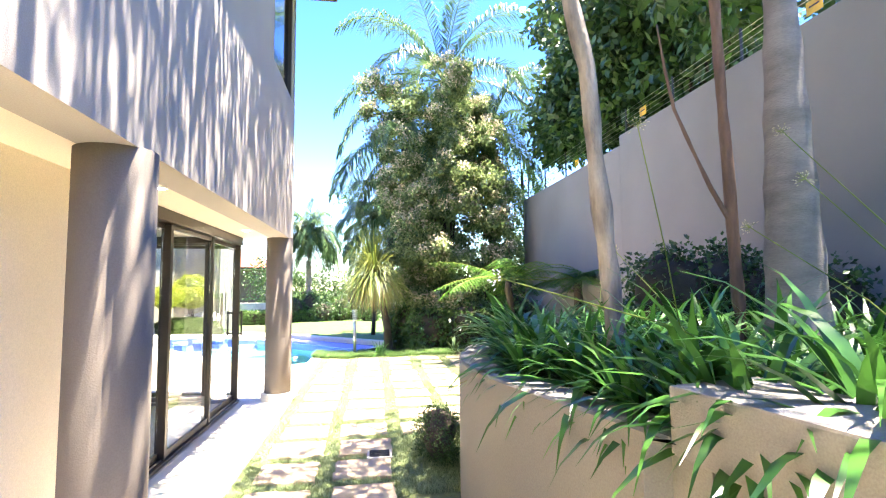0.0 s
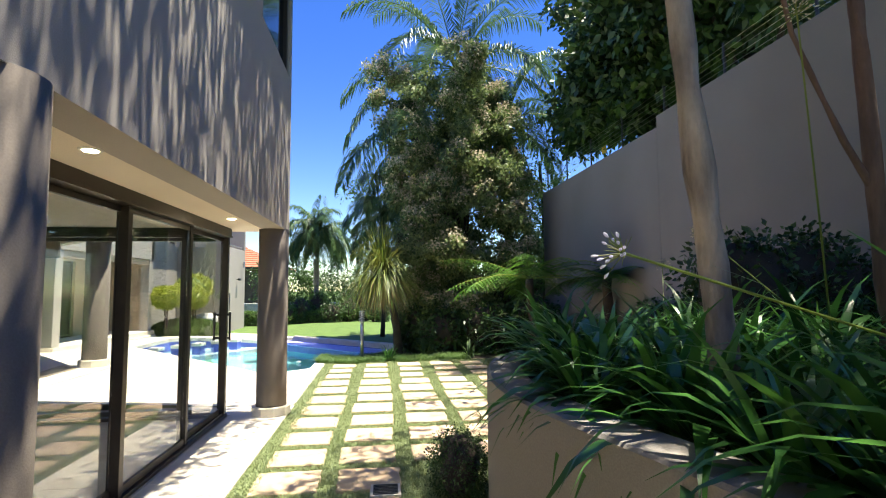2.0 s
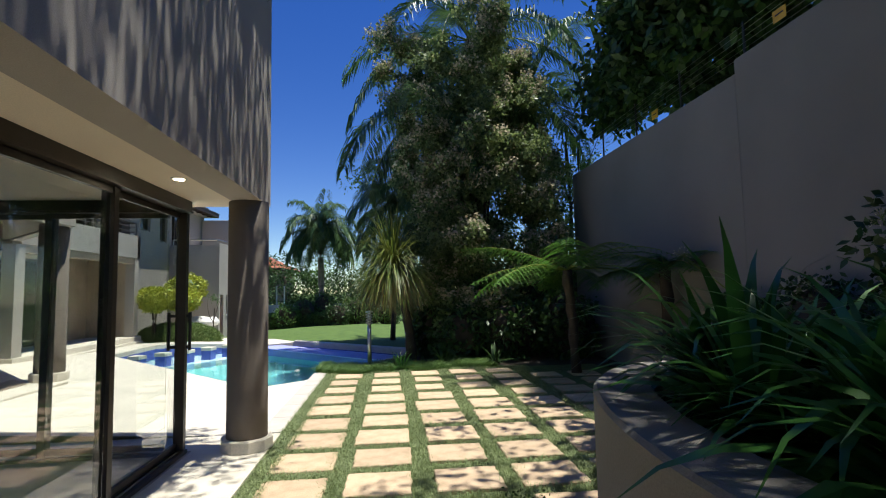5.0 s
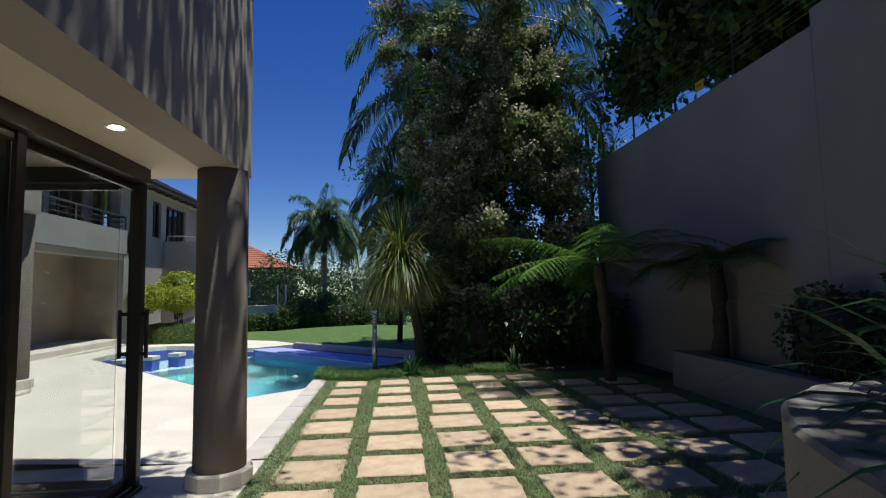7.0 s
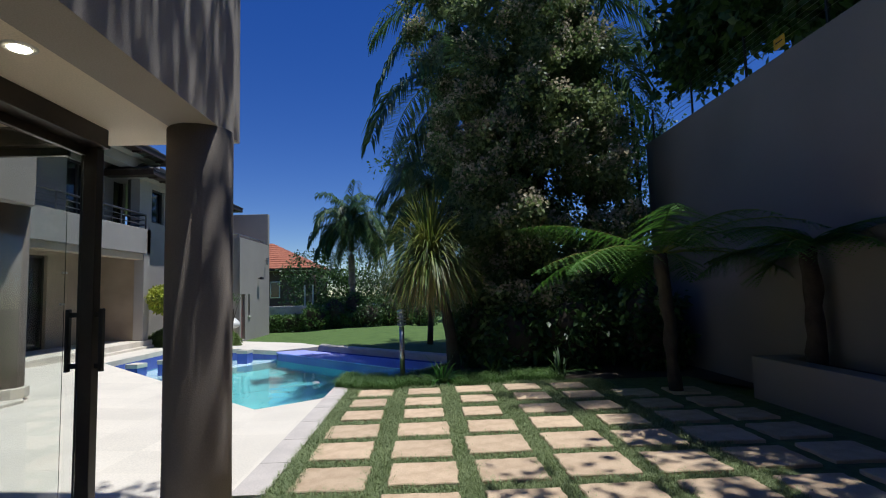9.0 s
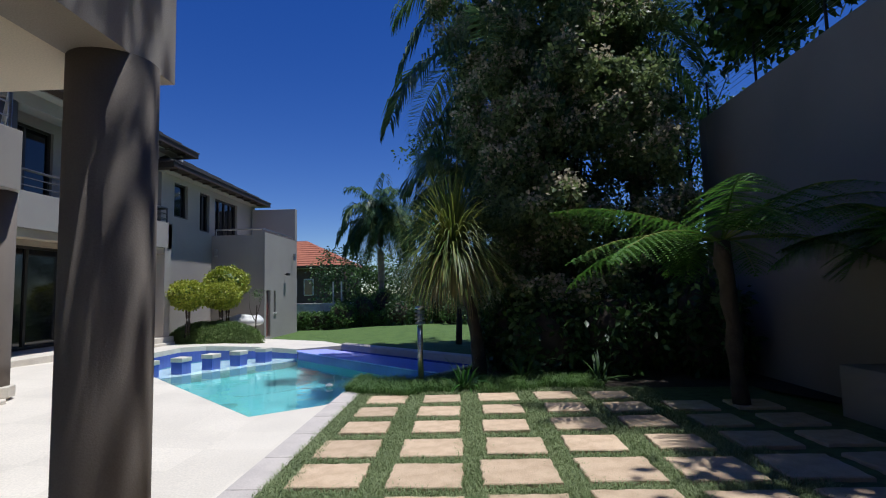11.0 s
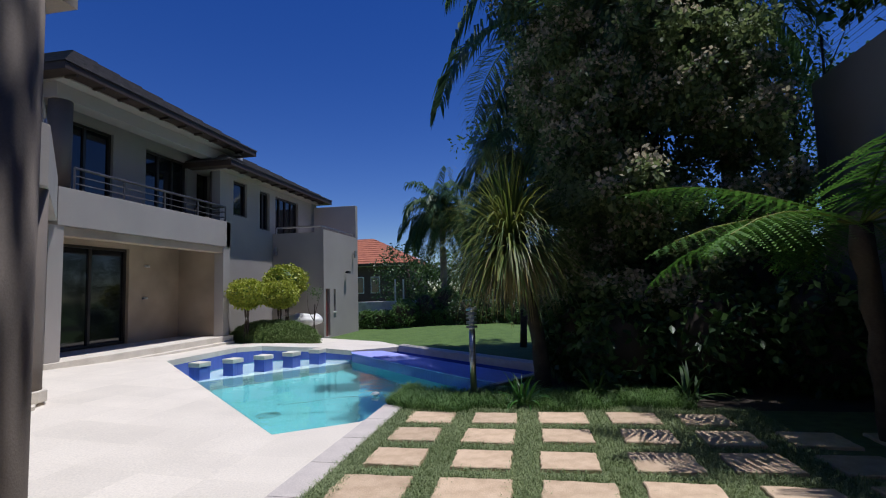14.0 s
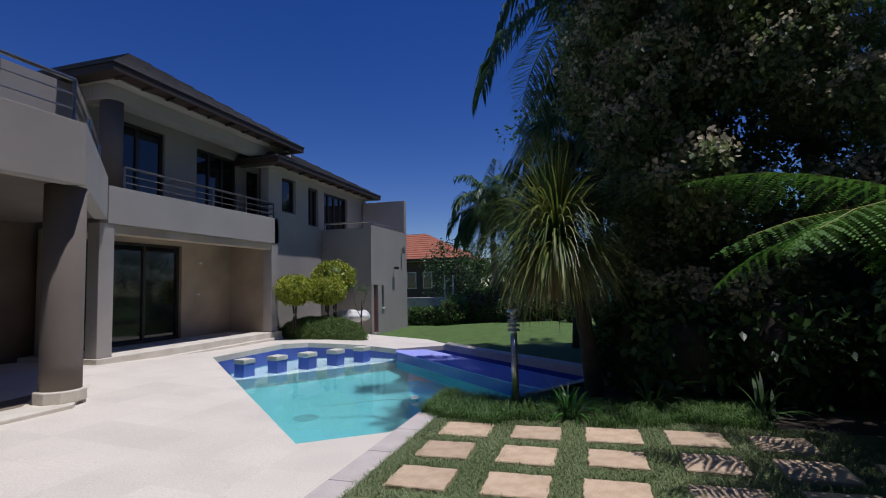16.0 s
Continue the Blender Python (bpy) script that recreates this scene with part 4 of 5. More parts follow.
kinds = [agapanthus("agapanthus", (1.75 + 0.5 * k, 3.6, 1.03), 84, 0.82, 60 + k, width=0.039, arch=2.5) for k in range(4)]
r = random.Random(5)
spots = []
for y in np.arange(-2.2, 4.9, 0.36):
    x0 = float(np.interp(y, [p.y for p in edge[:60]], [p.x for p in edge[:60]])) + 0.36
    if y > 2.8:
        x0 += 0.16
    for k in range(6):
        x = x0 + k * 0.5 + r.uniform(-0.12, 0.12)
        if x < 4.9 and not (y < 0.9 and x < 2.3) and not (k > 2 and r.random() < 0.35):
            spots.append((x, float(y) + r.uniform(-0.1, 0.1)))
for x, y in spots:
    m = Matrix.Translation((x, y, 1.03 + (0.12 if y < 1.2 and x < 2.2 else 0))) @ Matrix.Rotation(r.uniform(0, 6.3), 4, "Z") @ Matrix.Scale(r.uniform(0.8, 1.12), 4)
    cp = copy_thing(r.choice(kinds), m)


def flower_head(at, stem_to, seed, bloom=False):
    """A long stalk with a loose umbel of thin pedicels that ends in small florets or seed pods."""
    r = random.Random(seed)
    c = empty("agapanthus_flower", at, "pale lavender agapanthus flower head on a leaning stalk" if bloom else "spent pale agapanthus flower head on a long stalk", "flower", "agapanthus flower heads")
    t = Vector(stem_to) - Vector(at)
    mid = t * 0.5 + Vector((0, 0, 0.08))
    away = (t - mid).normalized()
    part("stalk", tube([(0, 0, 0), mid, t], [0.005, 0.004, 0.0028], 6), L_PONY, c)
    stems, tips = bmesh.new(), bmesh.new()
    for k in range(30):
        d = Vector((r.gauss(0, 1), r.gauss(0, 1), r.gauss(0, 1))).normalized()
        d = (d + away * (1.0 if bloom else 0.5)).normalized() * r.uniform(0.03, 0.05)
        add_tube(stems, [t, t + d], [0.0009, 0.0007], 4, False)
        if not bloom or k % 2:
            add_tube(tips, [t + d, t + d * 1.16, t + d * 1.3], [0.001, 0.0034, 0.0018] if bloom else [0.001, 0.003, 0.001], 6, False)
    tagged(part("pedicel_cluster", stems, L_PONY, c), kind="stuff")
    tagged(part("floret_cluster", tips, L_LILAC if bloom else L_FLOWER, c), "pale lavender florets" if bloom else "dry pale seed pods", kind="stuff")


for k, (a, b) in enumerate([((2.5, 1.75, 1.2), (0.85, 1.43, 1.79)), ((2.4, 2.6, 1.1), (1.75, 1.99, 2.62)), ((2.5, 2.4, 1.1), (2.3, 3.4, 2.05)), ((3.6, 1.6, 1.1), (2.75, 2.0, 2.35)), ((3.0, 1.2, 1.1), (2.55, 2.2, 2.1)), ((4.0, 1.8, 1.1), (2.85, 2.25, 2.7)), ((1.5, 3.3, 1.08), (0.97, 3.5, 0.98)), ((2.2, 4.4, 1.1), (1.9, 4.9, 1.75)), ((2.4, 4.0, 1.1), (2.75, 4.6, 1.9))]):
    flower_head(a, b, 300 + k, k == 0)


def limb_path(a, b, bend, n=7, seed=0):
    r = random.Random(seed)
    a, b = Vector(a), Vector(b)
    side = (b - a).cross(Vector((r.uniform(-1, 1), r.uniform(-1, 1), 0.3))).normalized()
    return [a.lerp(b, i / (n - 1)) + side * math.sin(math.pi * i / (n - 1)) * bend * r.uniform(0.7, 1.2) for i in range(n)]


def bumpy(bm, amount, seed):
    for v in bm.verts:
        v.co += v.normal * amount * (noise.noise(Vector(v.co) * 5 + Vector((seed, 0, 0))))
    return bm


def trunk(parent, path, r0, r1, mtl, name="trunk", sides=14, seed=0, wobble=0.12):
    n = len(path)
    fine = []
    for i in range(n - 1):
        for k in range(4):
            fine.append(Vector(path[i]).lerp(Vector(path[i + 1]), k / 4))
    fine.append(Vector(path[-1]))
    rad = [r0 + (r1 - r0) * i / (len(fine) - 1) for i in range(len(fine))]
    bm = tube(fine, rad, sides)
    bm.normal_update()
    return part(name, bumpy(bm, r0 * wobble * 2, seed), mtl, parent, smooth=True)


def garden_tree(at, path, r0, r1, bark, limbs, crown, leaf, label, seed, leaf_size=0.1, per=70, clump=0.38):
    """A tapered trunk with limbs and a loose crown of leaf clumps. Coordinates from the foot."""
    r = random.Random(seed)
    t = empty("tree", at, label, "tree")
    trunk(t, path, r0, r1, bark, seed=seed, wobble=0.14)
    tips = []
    for k, (i, end, rr) in enumerate(limbs):
        p = limb_path(path[i], end, 0.12, 6, seed + k)
        trunk(t, p, rr, rr * 0.3, bark, "limb", 8, seed + k)
        tips.append(end)
    cs = []
    for (c, rad, n) in crown:
        for _ in range(n):
            d = Vector((r.gauss(0, 1), r.gauss(0, 1), r.gauss(0, 0.8))).normalized() * r.random() ** 0.4
            cs.append((c[0] + d.x * rad[0], c[1] + d.y * rad[1], c[2] + d.z * rad[2]))
    v, f = cluster_leaves(cs, [clump * r.uniform(0.6, 1.3) for _ in cs], per, leaf_size)
    sheet("crown", v, f, leaf, t)
    return t


# Crown clumps are placed out of view to dapple wall, column and planter.
garden_tree((1.98, 2.75, 1.0), [(0, 0, 0), (-0.02, 0, 0.6), (-0.1, 0.02, 1.5), (-0.14, 0.05, 2.3), (-0.3, 0.1, 3.1), (-0.4, 0.1, 4.2), (-0.3, 0.1, 5.6)], 0.068, 0.054, BARK_PALE,
            [(4, (0.5, 0.4, 4.6), 0.05), (5, (-1.6, 0.6, 6.6), 0.04), (5, (-0.9, -0.9, 6.4), 0.04), (6, (0.4, 0.9, 7.2), 0.035)],
            [((-1.95, 1.3, 7.5), (0.62, 4.9, 1.5), 165), ((0.7, 2.2, 7.4), (1.6, 1.8, 1.0), 85), ((-1.3, 5.1, 7.4), (0.35, 0.5, 0.6), 7)], L_TREE, "slender pale-barked tree with flaking bark in the raised bed", 11, 0.11, 58, 0.5)
garden_tree((3.0, 2.9, 1.0), [(0, 0, 0), (0, 0, 0.6), (-0.02, 0, 1.2), (-0.06, 0, 2.2), (-0.05, 0.05, 3.2), (0.1, 0.1, 4.6), (0.2, 0.1, 5.8)], 0.046, 0.034, BARK_RED,
            [(2, (-0.56, 0.0, 2.7), 0.02), (4, (0.5, -0.4, 4.9), 0.025), (5, (-0.9, 1.2, 6.6), 0.035), (6, (1.0, -0.8, 7.0), 0.03)],
            [((0.9, 3.2, 7.6), (1.7, 3.0, 1.2), 46), ((0.2, -2.0, 7.8), (2.2, 2.6, 1.2), 18)], L_TREE, "thin red-brown forked tree in the raised bed", 12, 0.15, 34, 0.5)
palm1 = empty("palm_tree", (3.2, 2.6, 1.0), "tall grey ringed palm trunk in the raised bed", "palm tree")
bm = lathe([(0.21 - 0.013 * i * 0.5 + (0.012 if i % 3 == 0 else 0) + (0.03 if i < 3 else 0), 0.16 * i) for i in range(46)], (0, 0, 0), 24)
part("trunk", bm, PALM_BARK, palm1, smooth=True)
palm_crown("crown", palm1, (0, 0, 7.3), 14, 3.0, 0.7, L_PALM, seed=3)

# low round bush at the planter foot
def bush(name, at, rad, n, leaf, size, label, category="bush", squash=0.8, seed=0, group="", clump=0.14):
    r = random.Random(seed)
    b = empty(name, at, label, category, group)
    cs = []
    for _ in range(n):
        d = Vector((r.gauss(0, 1), r.gauss(0, 1), r.gauss(0, 1))).normalized() * r.uniform(0.75, 1.0)
        cs.append((d.x * rad[0], d.y * rad[1], max(0.02, rad[2] + d.z * rad[2])))
    v, f = cluster_leaves(cs, clump, 34, size, squash=squash)
    sheet("foliage", v, f, leaf, b)
    # Added dark core stands in for the shade between the inner leaves.
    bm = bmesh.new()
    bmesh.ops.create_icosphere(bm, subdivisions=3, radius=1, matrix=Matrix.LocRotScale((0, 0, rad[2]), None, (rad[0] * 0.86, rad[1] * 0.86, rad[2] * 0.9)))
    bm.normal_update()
    part("shade_core", bumpy(bm, 0.08, seed), SOIL_AND_CORE if leaf is not L_TOPI else L_HEDGE, b, smooth=True)
    return b


for k, (x, y) in enumerate([(4.6, 3.9), (4.7, 4.8), (4.5, 2.2)]):
    bush("bed_shrub", (x, y, 1.0), (0.45, 0.5, 0.5), 70, L_DARK, 0.06, "fine-leaved dark shrub at the back of the raised bed", "shrub", seed=140 + k, group="shrubs in the raised bed", clump=0.2)
for k, (x, y, z, rz) in enumerate([(3.7, 4.9, 1.0, 0.6), (4.5, 5.1, 1.0, 0.62), (4.9, 6.2, 0.44, 0.65), (4.9, 7.4, 0.44, 0.6), (4.9, 8.6, 0.44, 0.5)]):
    bush("wall_shrub", (x, y, z), (0.26 if x > 4.8 else 0.45, 0.5, rz), 70, L_DARK, 0.07, "loose dark shrub against the boundary wall", "shrub", seed=160 + k, group="shrubs along the boundary wall", clump=0.22)
bush("grass_tuft_bush", (1.05, 4.95, -0.03), (0.2, 0.42, 0.25), 260, L_DARK, 0.022, "dark fine-leaved bush at the planter foot", seed=3)

# tree mass: two tall palms overgrown with a climber
for k, (x, y, h, n, ln) in enumerate([(2.9, 17.5, 9.3, 24, 4.8), (4.6, 17.4, 7.4, 11, 2.9), (1.4, 16.3, 6.6, 9, 3.2), (1.0, 18.5, 3.9, 26, 2.2)]):
    p = empty("palm_tree", (x, y, -0.05), "tall feather palm overgrown with a climber" if k < 3 else "low feather palm behind the climber", "palm tree", "palms by the pool")
    trunk(p, [(0, 0, 0), (0.03, 0, h * 0.4), (0, 0.05, h * 0.75), (0, 0, h)], 0.17, 0.11, BARK_DARK, seed=k)
    palm_crown("crown", p, (0, 0, h), n, ln, 0.8, L_PALM, up=(-0.35, 1.4 if k != 2 else 0.6), arch=2.0, leaflets=84, seed=20 + k, width=0.021, droop=1.2)
climber = empty("climber", (2.6, 15.2, -0.05), "dense flowering climber covering the palm trunks", "climbing plant")
r = random.Random(9)
cs, rad, fl = [], [], []
for _ in range(190):
    z = 0.9 + 7.5 * r.random() ** 0.9
    left = 1.6 if z < 4 else 1.6 + (z - 4) * 0.28
    right = 2.4 if z < 4.5 else max(0.7, 2.4 - (z - 4.5) * 0.35)
    a = r.uniform(0, 2 * math.pi)
    c = math.cos(a)
    q = r.uniform(0.62, 1.08)
    depth = 1.25 if math.sin(a) > 0 or z < 2.2 else 1.75
    lump = (c * (right if c > 0 else left) * q, 0.5 + math.sin(a) * depth * q, z)
    size = r.uniform(0.3, 0.62)
    bloom = r.random() < 0.75
    for _ in range(8):
        d = Vector((r.gauss(0, 1), r.gauss(0, 1), r.gauss(0, 1))).normalized() * size * r.uniform(0.5, 1.0)
        pt = (lump[0] + d.x, lump[1] + d.y, lump[2] + d.z * 0.75)
        cs.append(pt)
        rad.append(r.uniform(0.14, 0.3))
        if bloom and d.z > -0.2 and r.random() < 0.9:
            fl.append((pt[0], pt[1] - 0.1, pt[2] + 0.1))
for _ in range(300):
    a, q = r.uniform(0, 2 * math.pi), r.uniform(0.1, 0.6)
    cs.append((math.cos(a) * 1.8 * q, 0.5 + math.sin(a) * q, r.uniform(0.8, 7.6)))
    rad.append(0.4)
v, f = cluster_leaves(cs, rad, 78, 0.085, 0.38)
sheet("foliage", v, f, L_CLIMB, climber)
v, f = cluster_leaves(fl, 0.2, 44, 0.06, 0.5)
sheet("blossom", v, f, L_FLOWER, climber)
for k in range(9):
    a, z = k * 2.4, 0
    bm = add_tube(bmesh.new(), [(0.5 * math.cos(a), 0.4 + 0.3 * math.sin(a), 0), (0.3 * math.cos(a + 1), 0.4 + 0.2 * math.sin(a), 3), (0.6 * math.cos(a + 2), 0.4 + 0.3 * math.sin(a + 1), 6.5)], [0.05, 0.035, 0.01], 7)
    part("stem", bm, BARK_DARK, climber)

garden_tree((0.4, 19.6, -0.05), [(0, 0, 0), (0.1, 0, 2), (0, 0.1, 4), (-0.2, 0.1, 5.4)], 0.09, 0.03, BARK_DARK,
            [(2, (-1.3, 0.2, 5.6), 0.03), (2, (0.5, -0.2, 5.4), 0.03), (1, (-0.7, 0, 4.2), 0.03)], [((-0.7, 0, 5.4), (0.75, 0.7, 0.9), 26)], L_TREE, "airy light-green tree behind the climber", 48, 0.1, 30, 0.28)
# undergrowth in the dark bed
for k, (x, y, rx, ry, rz) in enumerate([(2.0, 14.3, 0.7, 0.5, 0.6), (3.2, 14.2, 0.8, 0.6, 0.7), (4.4, 13.9, 0.6, 0.7, 0.8), (1.4, 15.0, 0.5, 0.5, 0.6), (3.9, 15.2, 0.9, 0.5, 1.1), (2.6, 15.0, 0.7, 0.5, 1.0), (4.9, 16.2, 1.0, 0.6, 1.25), (6.3, 16.6, 0.9, 0.6, 1.2)]):
    bush("shrub", (x, y, -0.04), (rx, ry, rz), 90, L_DARK, 0.13, "dark shade-loving shrub under the trees", "shrub", seed=50 + k, group="shrubs under the trees", clump=0.22)
agapanthus("spider_plant", (0.55, 13.0, -0.02), 42, 0.55, 91, "bright green strap-leaved clump in the border", L_AGA, 0.02, (0.3, 1.4), 2.0)
for x, y, s in ((1.5, 13.6, 92), (2.6, 13.4, 93)):
    agapanthus("strap_plant", (x, y, -0.02), 24, 0.6, s, "dark strap-leaved plant in the border", L_DARK, 0.03)

# ponytail palm
pony = empty("ponytail_palm", (0.83, 14.3, -0.04), "ponytail palm with a fountain of drooping strap leaves", "palm")
trunk(pony, [(0, 0, 0), (-0.03, 0, 0.5), (-0.12, 0, 1.1), (-0.33, 0, 1.75), (-0.42, 0, 2.0)], 0.13, 0.06, BARK_DARK, seed=4)
r = random.Random(17)
for nm, num, mt, rise, ln in (("green_leaves", 1000, L_PONY, (-0.2, 1.5), 1.6), ("straw_leaves", 460, L_DRY, (-0.7, 0.35), 1.3)):
    vs, fs, o = [], [], 0
    for k in range(num):
        a, e = r.uniform(0, 2 * math.pi), r.uniform(*rise)
        d = (math.cos(a) * math.cos(e), math.sin(a) * math.cos(e), math.sin(e))
        v, f = ribbon((-0.42 + r.uniform(-0.05, 0.05), r.uniform(-0.05, 0.05), 2.0 + r.uniform(-0.1, 0.1)), d, ln * r.uniform(0.7, 1.1), 0.018, r.uniform(1.5, 4.2) * (0.35 if e > 1.25 else 1), 8, 0, 0.1)
        vs.append(v), fs.append(f + o)
        o += len(v)
    sheet(nm, np.concatenate(vs), np.concatenate(fs), mt, pony, True)

# bollard lamp
bol = empty("bollard_lamp", (-0.1, 13.4, -0.05), "slim steel garden bollard lamp with louvred head", "garden lamp")
part("post", tube([(0, 0, 0), (0, 0, 0.93)], 0.042, 16), STEEL, bol, smooth=True)
for k in range(4):
    part("louvre", lathe([(0.045, 0), (0.078, 0.004), (0.072, 0.03), (0.045, 0.036)], (0, 0, 0.95 + k * 0.058), 18), STEEL, bol)
part("lamp_tube", tube([(0, 0, 0.93), (0, 0, 1.19)], 0.034, 12), WHITE, bol)
part("cap", lathe([(0.075, 0), (0.08, 0.01), (0.07, 0.03), (0.03, 0.04)], (0, 0, 1.185), 18), STEEL, bol)


# tree fern
def fern_frond(base, direction, length, arch, pinna):
    d = np.asarray(direction, float)
    d = d / np.linalg.norm(d)
    p = np.asarray(base, float)
    flat = np.array([-d[1], d[0], 0.0])
    flat = flat / np.linalg.norm(flat)
    pos, al, sz, spine = [], [], [], [p.copy()]
    n = 23
    for i in range(n):
        t = (i + 1) / n
        p = p + d * length / n
        d = d + np.array([0, 0, -arch / n * (0.4 + 1.3 * t)])
        d = d / np.linalg.norm(d)
        spine.append(p.copy())
        if t < 0.16:
            continue
        pl = pinna * math.sin(math.pi * min(1, 0.22 + 0.78 * t)) ** 0.8
        for s in (-1, 1):
            a = flat * s + d * (0.3 + 0.2 * rng.random()) + np.array([0, 0, -0.1 - 0.3 * rng.random()])
            a = a / np.linalg.norm(a)
            m = max(4, int(pl / 0.026))
            for k in range(m):
                q = p + a * pl * (k + 0.5) / m + np.array([0, 0, -0.3]) * pl * ((k + 0.5) / m) ** 2
                ll = (0.056 * (1 - 0.7 * (k / m)) + 0.008) * (0.8 + 0.35 * rng.random())
                for u in (-1, 1):
                    pos.append(q), al.append(d * u + a * 0.5), sz.append(ll)
    return np.array(pos), np.array(al), np.array(sz), spine


def tree_fern(at, height, fronds, length, seed, label, lean=(0, 0)):
    r = random.Random(seed)
    t = empty("tree_fern", at, label, "tree fern", "tree ferns")
    # Fern trunk coloured dark in place of the deep shade around it.
    trunk(t, [(0, 0, 0), (lean[0] * 0.3, lean[1] * 0.3, height * 0.5), (lean[0], lean[1], height)], 0.1, 0.085, BARK_DARK, seed=seed, wobble=0.3)
    P, A, S = [], [], []
    ribs = bmesh.new()
    for k in range(fronds):
        a = 2 * math.pi * k / fronds + r.uniform(-0.2, 0.2)
        e = r.uniform(0.05, 0.52)
        po, al, sz, spine = fern_frond((lean[0], lean[1], height), (math.cos(a) * math.cos(e), math.sin(a) * math.cos(e), math.sin(e)), length * r.uniform(0.8, 1.1), r.uniform(0.55, 1.05), 0.56 * r.uniform(0.85, 1.1))
        P.append(po), A.append(al), S.append(sz)
        add_tube(ribs, [tuple(s) for s in spine[::4]], [0.014 - 0.0014 * i for i in range(len(spine[::4]))], 5, False)
    P, A, S = np.concatenate(P), unit(np.concatenate(A)), np.concatenate(S)
    side = unit(np.cross(A, np.array([0, 0, 1.0]))) * (S * 0.3)[:, None]
    v = np.stack([P, P + A * (S * 0.5)[:, None] + side, P + A * S[:, None], P + A * (S * 0.5)[:, None] - side], 1).reshape(-1, 3)
    sheet("fronds", v, np.arange(len(P) * 4).reshape(-1, 4), L_FERN, t)
    part("midrib_set", ribs, L_PONY, t)


tree_fern((3.75, 11.7, -0.04), 1.95, 15, 2.1, 31, "spreading tree fern with lacy arching fronds", (-0.1, -0.05))
tree_fern((4.98, 10.6, 0.44), 1.45, 13, 1.5, 32, "smaller tree fern against the boundary wall")

# dark glossy tree behind the boundary wall
# Clumps above 9 m are added out of view to shade slabs and wall.
garden_tree((7.6, 9.5, 0), [(0, 0, 0), (0.1, 0, 2), (0, 0.2, 4), (0.2, 0.2, 5.5), (0.1, 0.3, 7)], 0.22, 0.1, BARK_DARK,
            [(2, (-1.6, 1.5, 6.0), 0.1), (2, (-1.2, -2.4, 6.2), 0.1), (3, (0.8, 2.5, 7.2), 0.09), (3, (-1.4, -0.5, 7.4), 0.09)],
            [((-0.5, 1.0, 7.3), (2.1, 3.4, 2.3), 230), ((-1.3, -3.8, 7.8), (2.4, 2.8, 2.4), 190), ((-0.6, -0.2, 9.2), (1.6, 4.6, 1.2), 130), ((0.2, 0.2, 5.2), (1.2, 4.2, 0.9), 70), ((-2.3, -1.6, 9.3), (0.9, 2.8, 0.6), 60), ((-1.3, 5.0, 6.6), (0.9, 1.2, 1.1), 70), ((-1.4, 1.9, 7.0), (1.4, 2.5, 1.9), 190), ((-0.6, 4.4, 9.8), (1.7, 2.4, 1.2), 110)], L_DARK, "dense glossy dark-leaved tree overhanging the boundary wall", 41, 0.2, 66, 0.55)
garden_tree((5.7, 17.2, 0), [(0, 0, 0), (0, 0, 2), (0.1, 0, 4), (0, 0, 6)], 0.1, 0.04, BARK_DARK,
            [(1, (-0.6, 0, 4.8), 0.04), (2, (-0.5, 0.5, 6.8), 0.03), (2, (0.9, -0.3, 6.0), 0.03), (1, (1.0, 0.4, 5.0), 0.03)],
            [((-0.1, 0, 4.6), (1.2, 1.0, 2.8), 210), ((-0.9, -0.4, 2.4), (1.1, 0.7, 1.6), 90)], L_TREE, "thin airy tree at the corner of the boundary wall", 42, 0.09, 30, 0.3)

# ---- topiary and far garden ----
mound_b = empty("hedge_mound", (-6.55, 19.95, -0.05), "low clipped green dome of hedge by the far patio", "hedge")
rt = random.Random(71)
cs = []
for _ in range(1500):
    d = Vector((rt.gauss(0, 1), rt.gauss(0, 1), abs(rt.gauss(0, 1)))).normalized() * rt.uniform(0.9, 1.0)
    cs.append((d.x * 1.4, d.y * 0.6, 0.05 + 0.68 * d.z ** 0.8))
v, f = cluster_leaves(cs, 0.07, 26, 0.035, 0.4)
sheet("foliage", v, f, L_MOUND, mound_b)
# Added darker green core as painted shade behind the mound's leaves.
bm = bmesh.new()
bmesh.ops.create_icosphere(bm, subdivisions=3, radius=1, matrix=Matrix.LocRotScale((0, 0, 0.02), None, (1.34, 0.56, 0.64)))
part("shade_core", bm, L_HEDGE, mound_b, smooth=True)
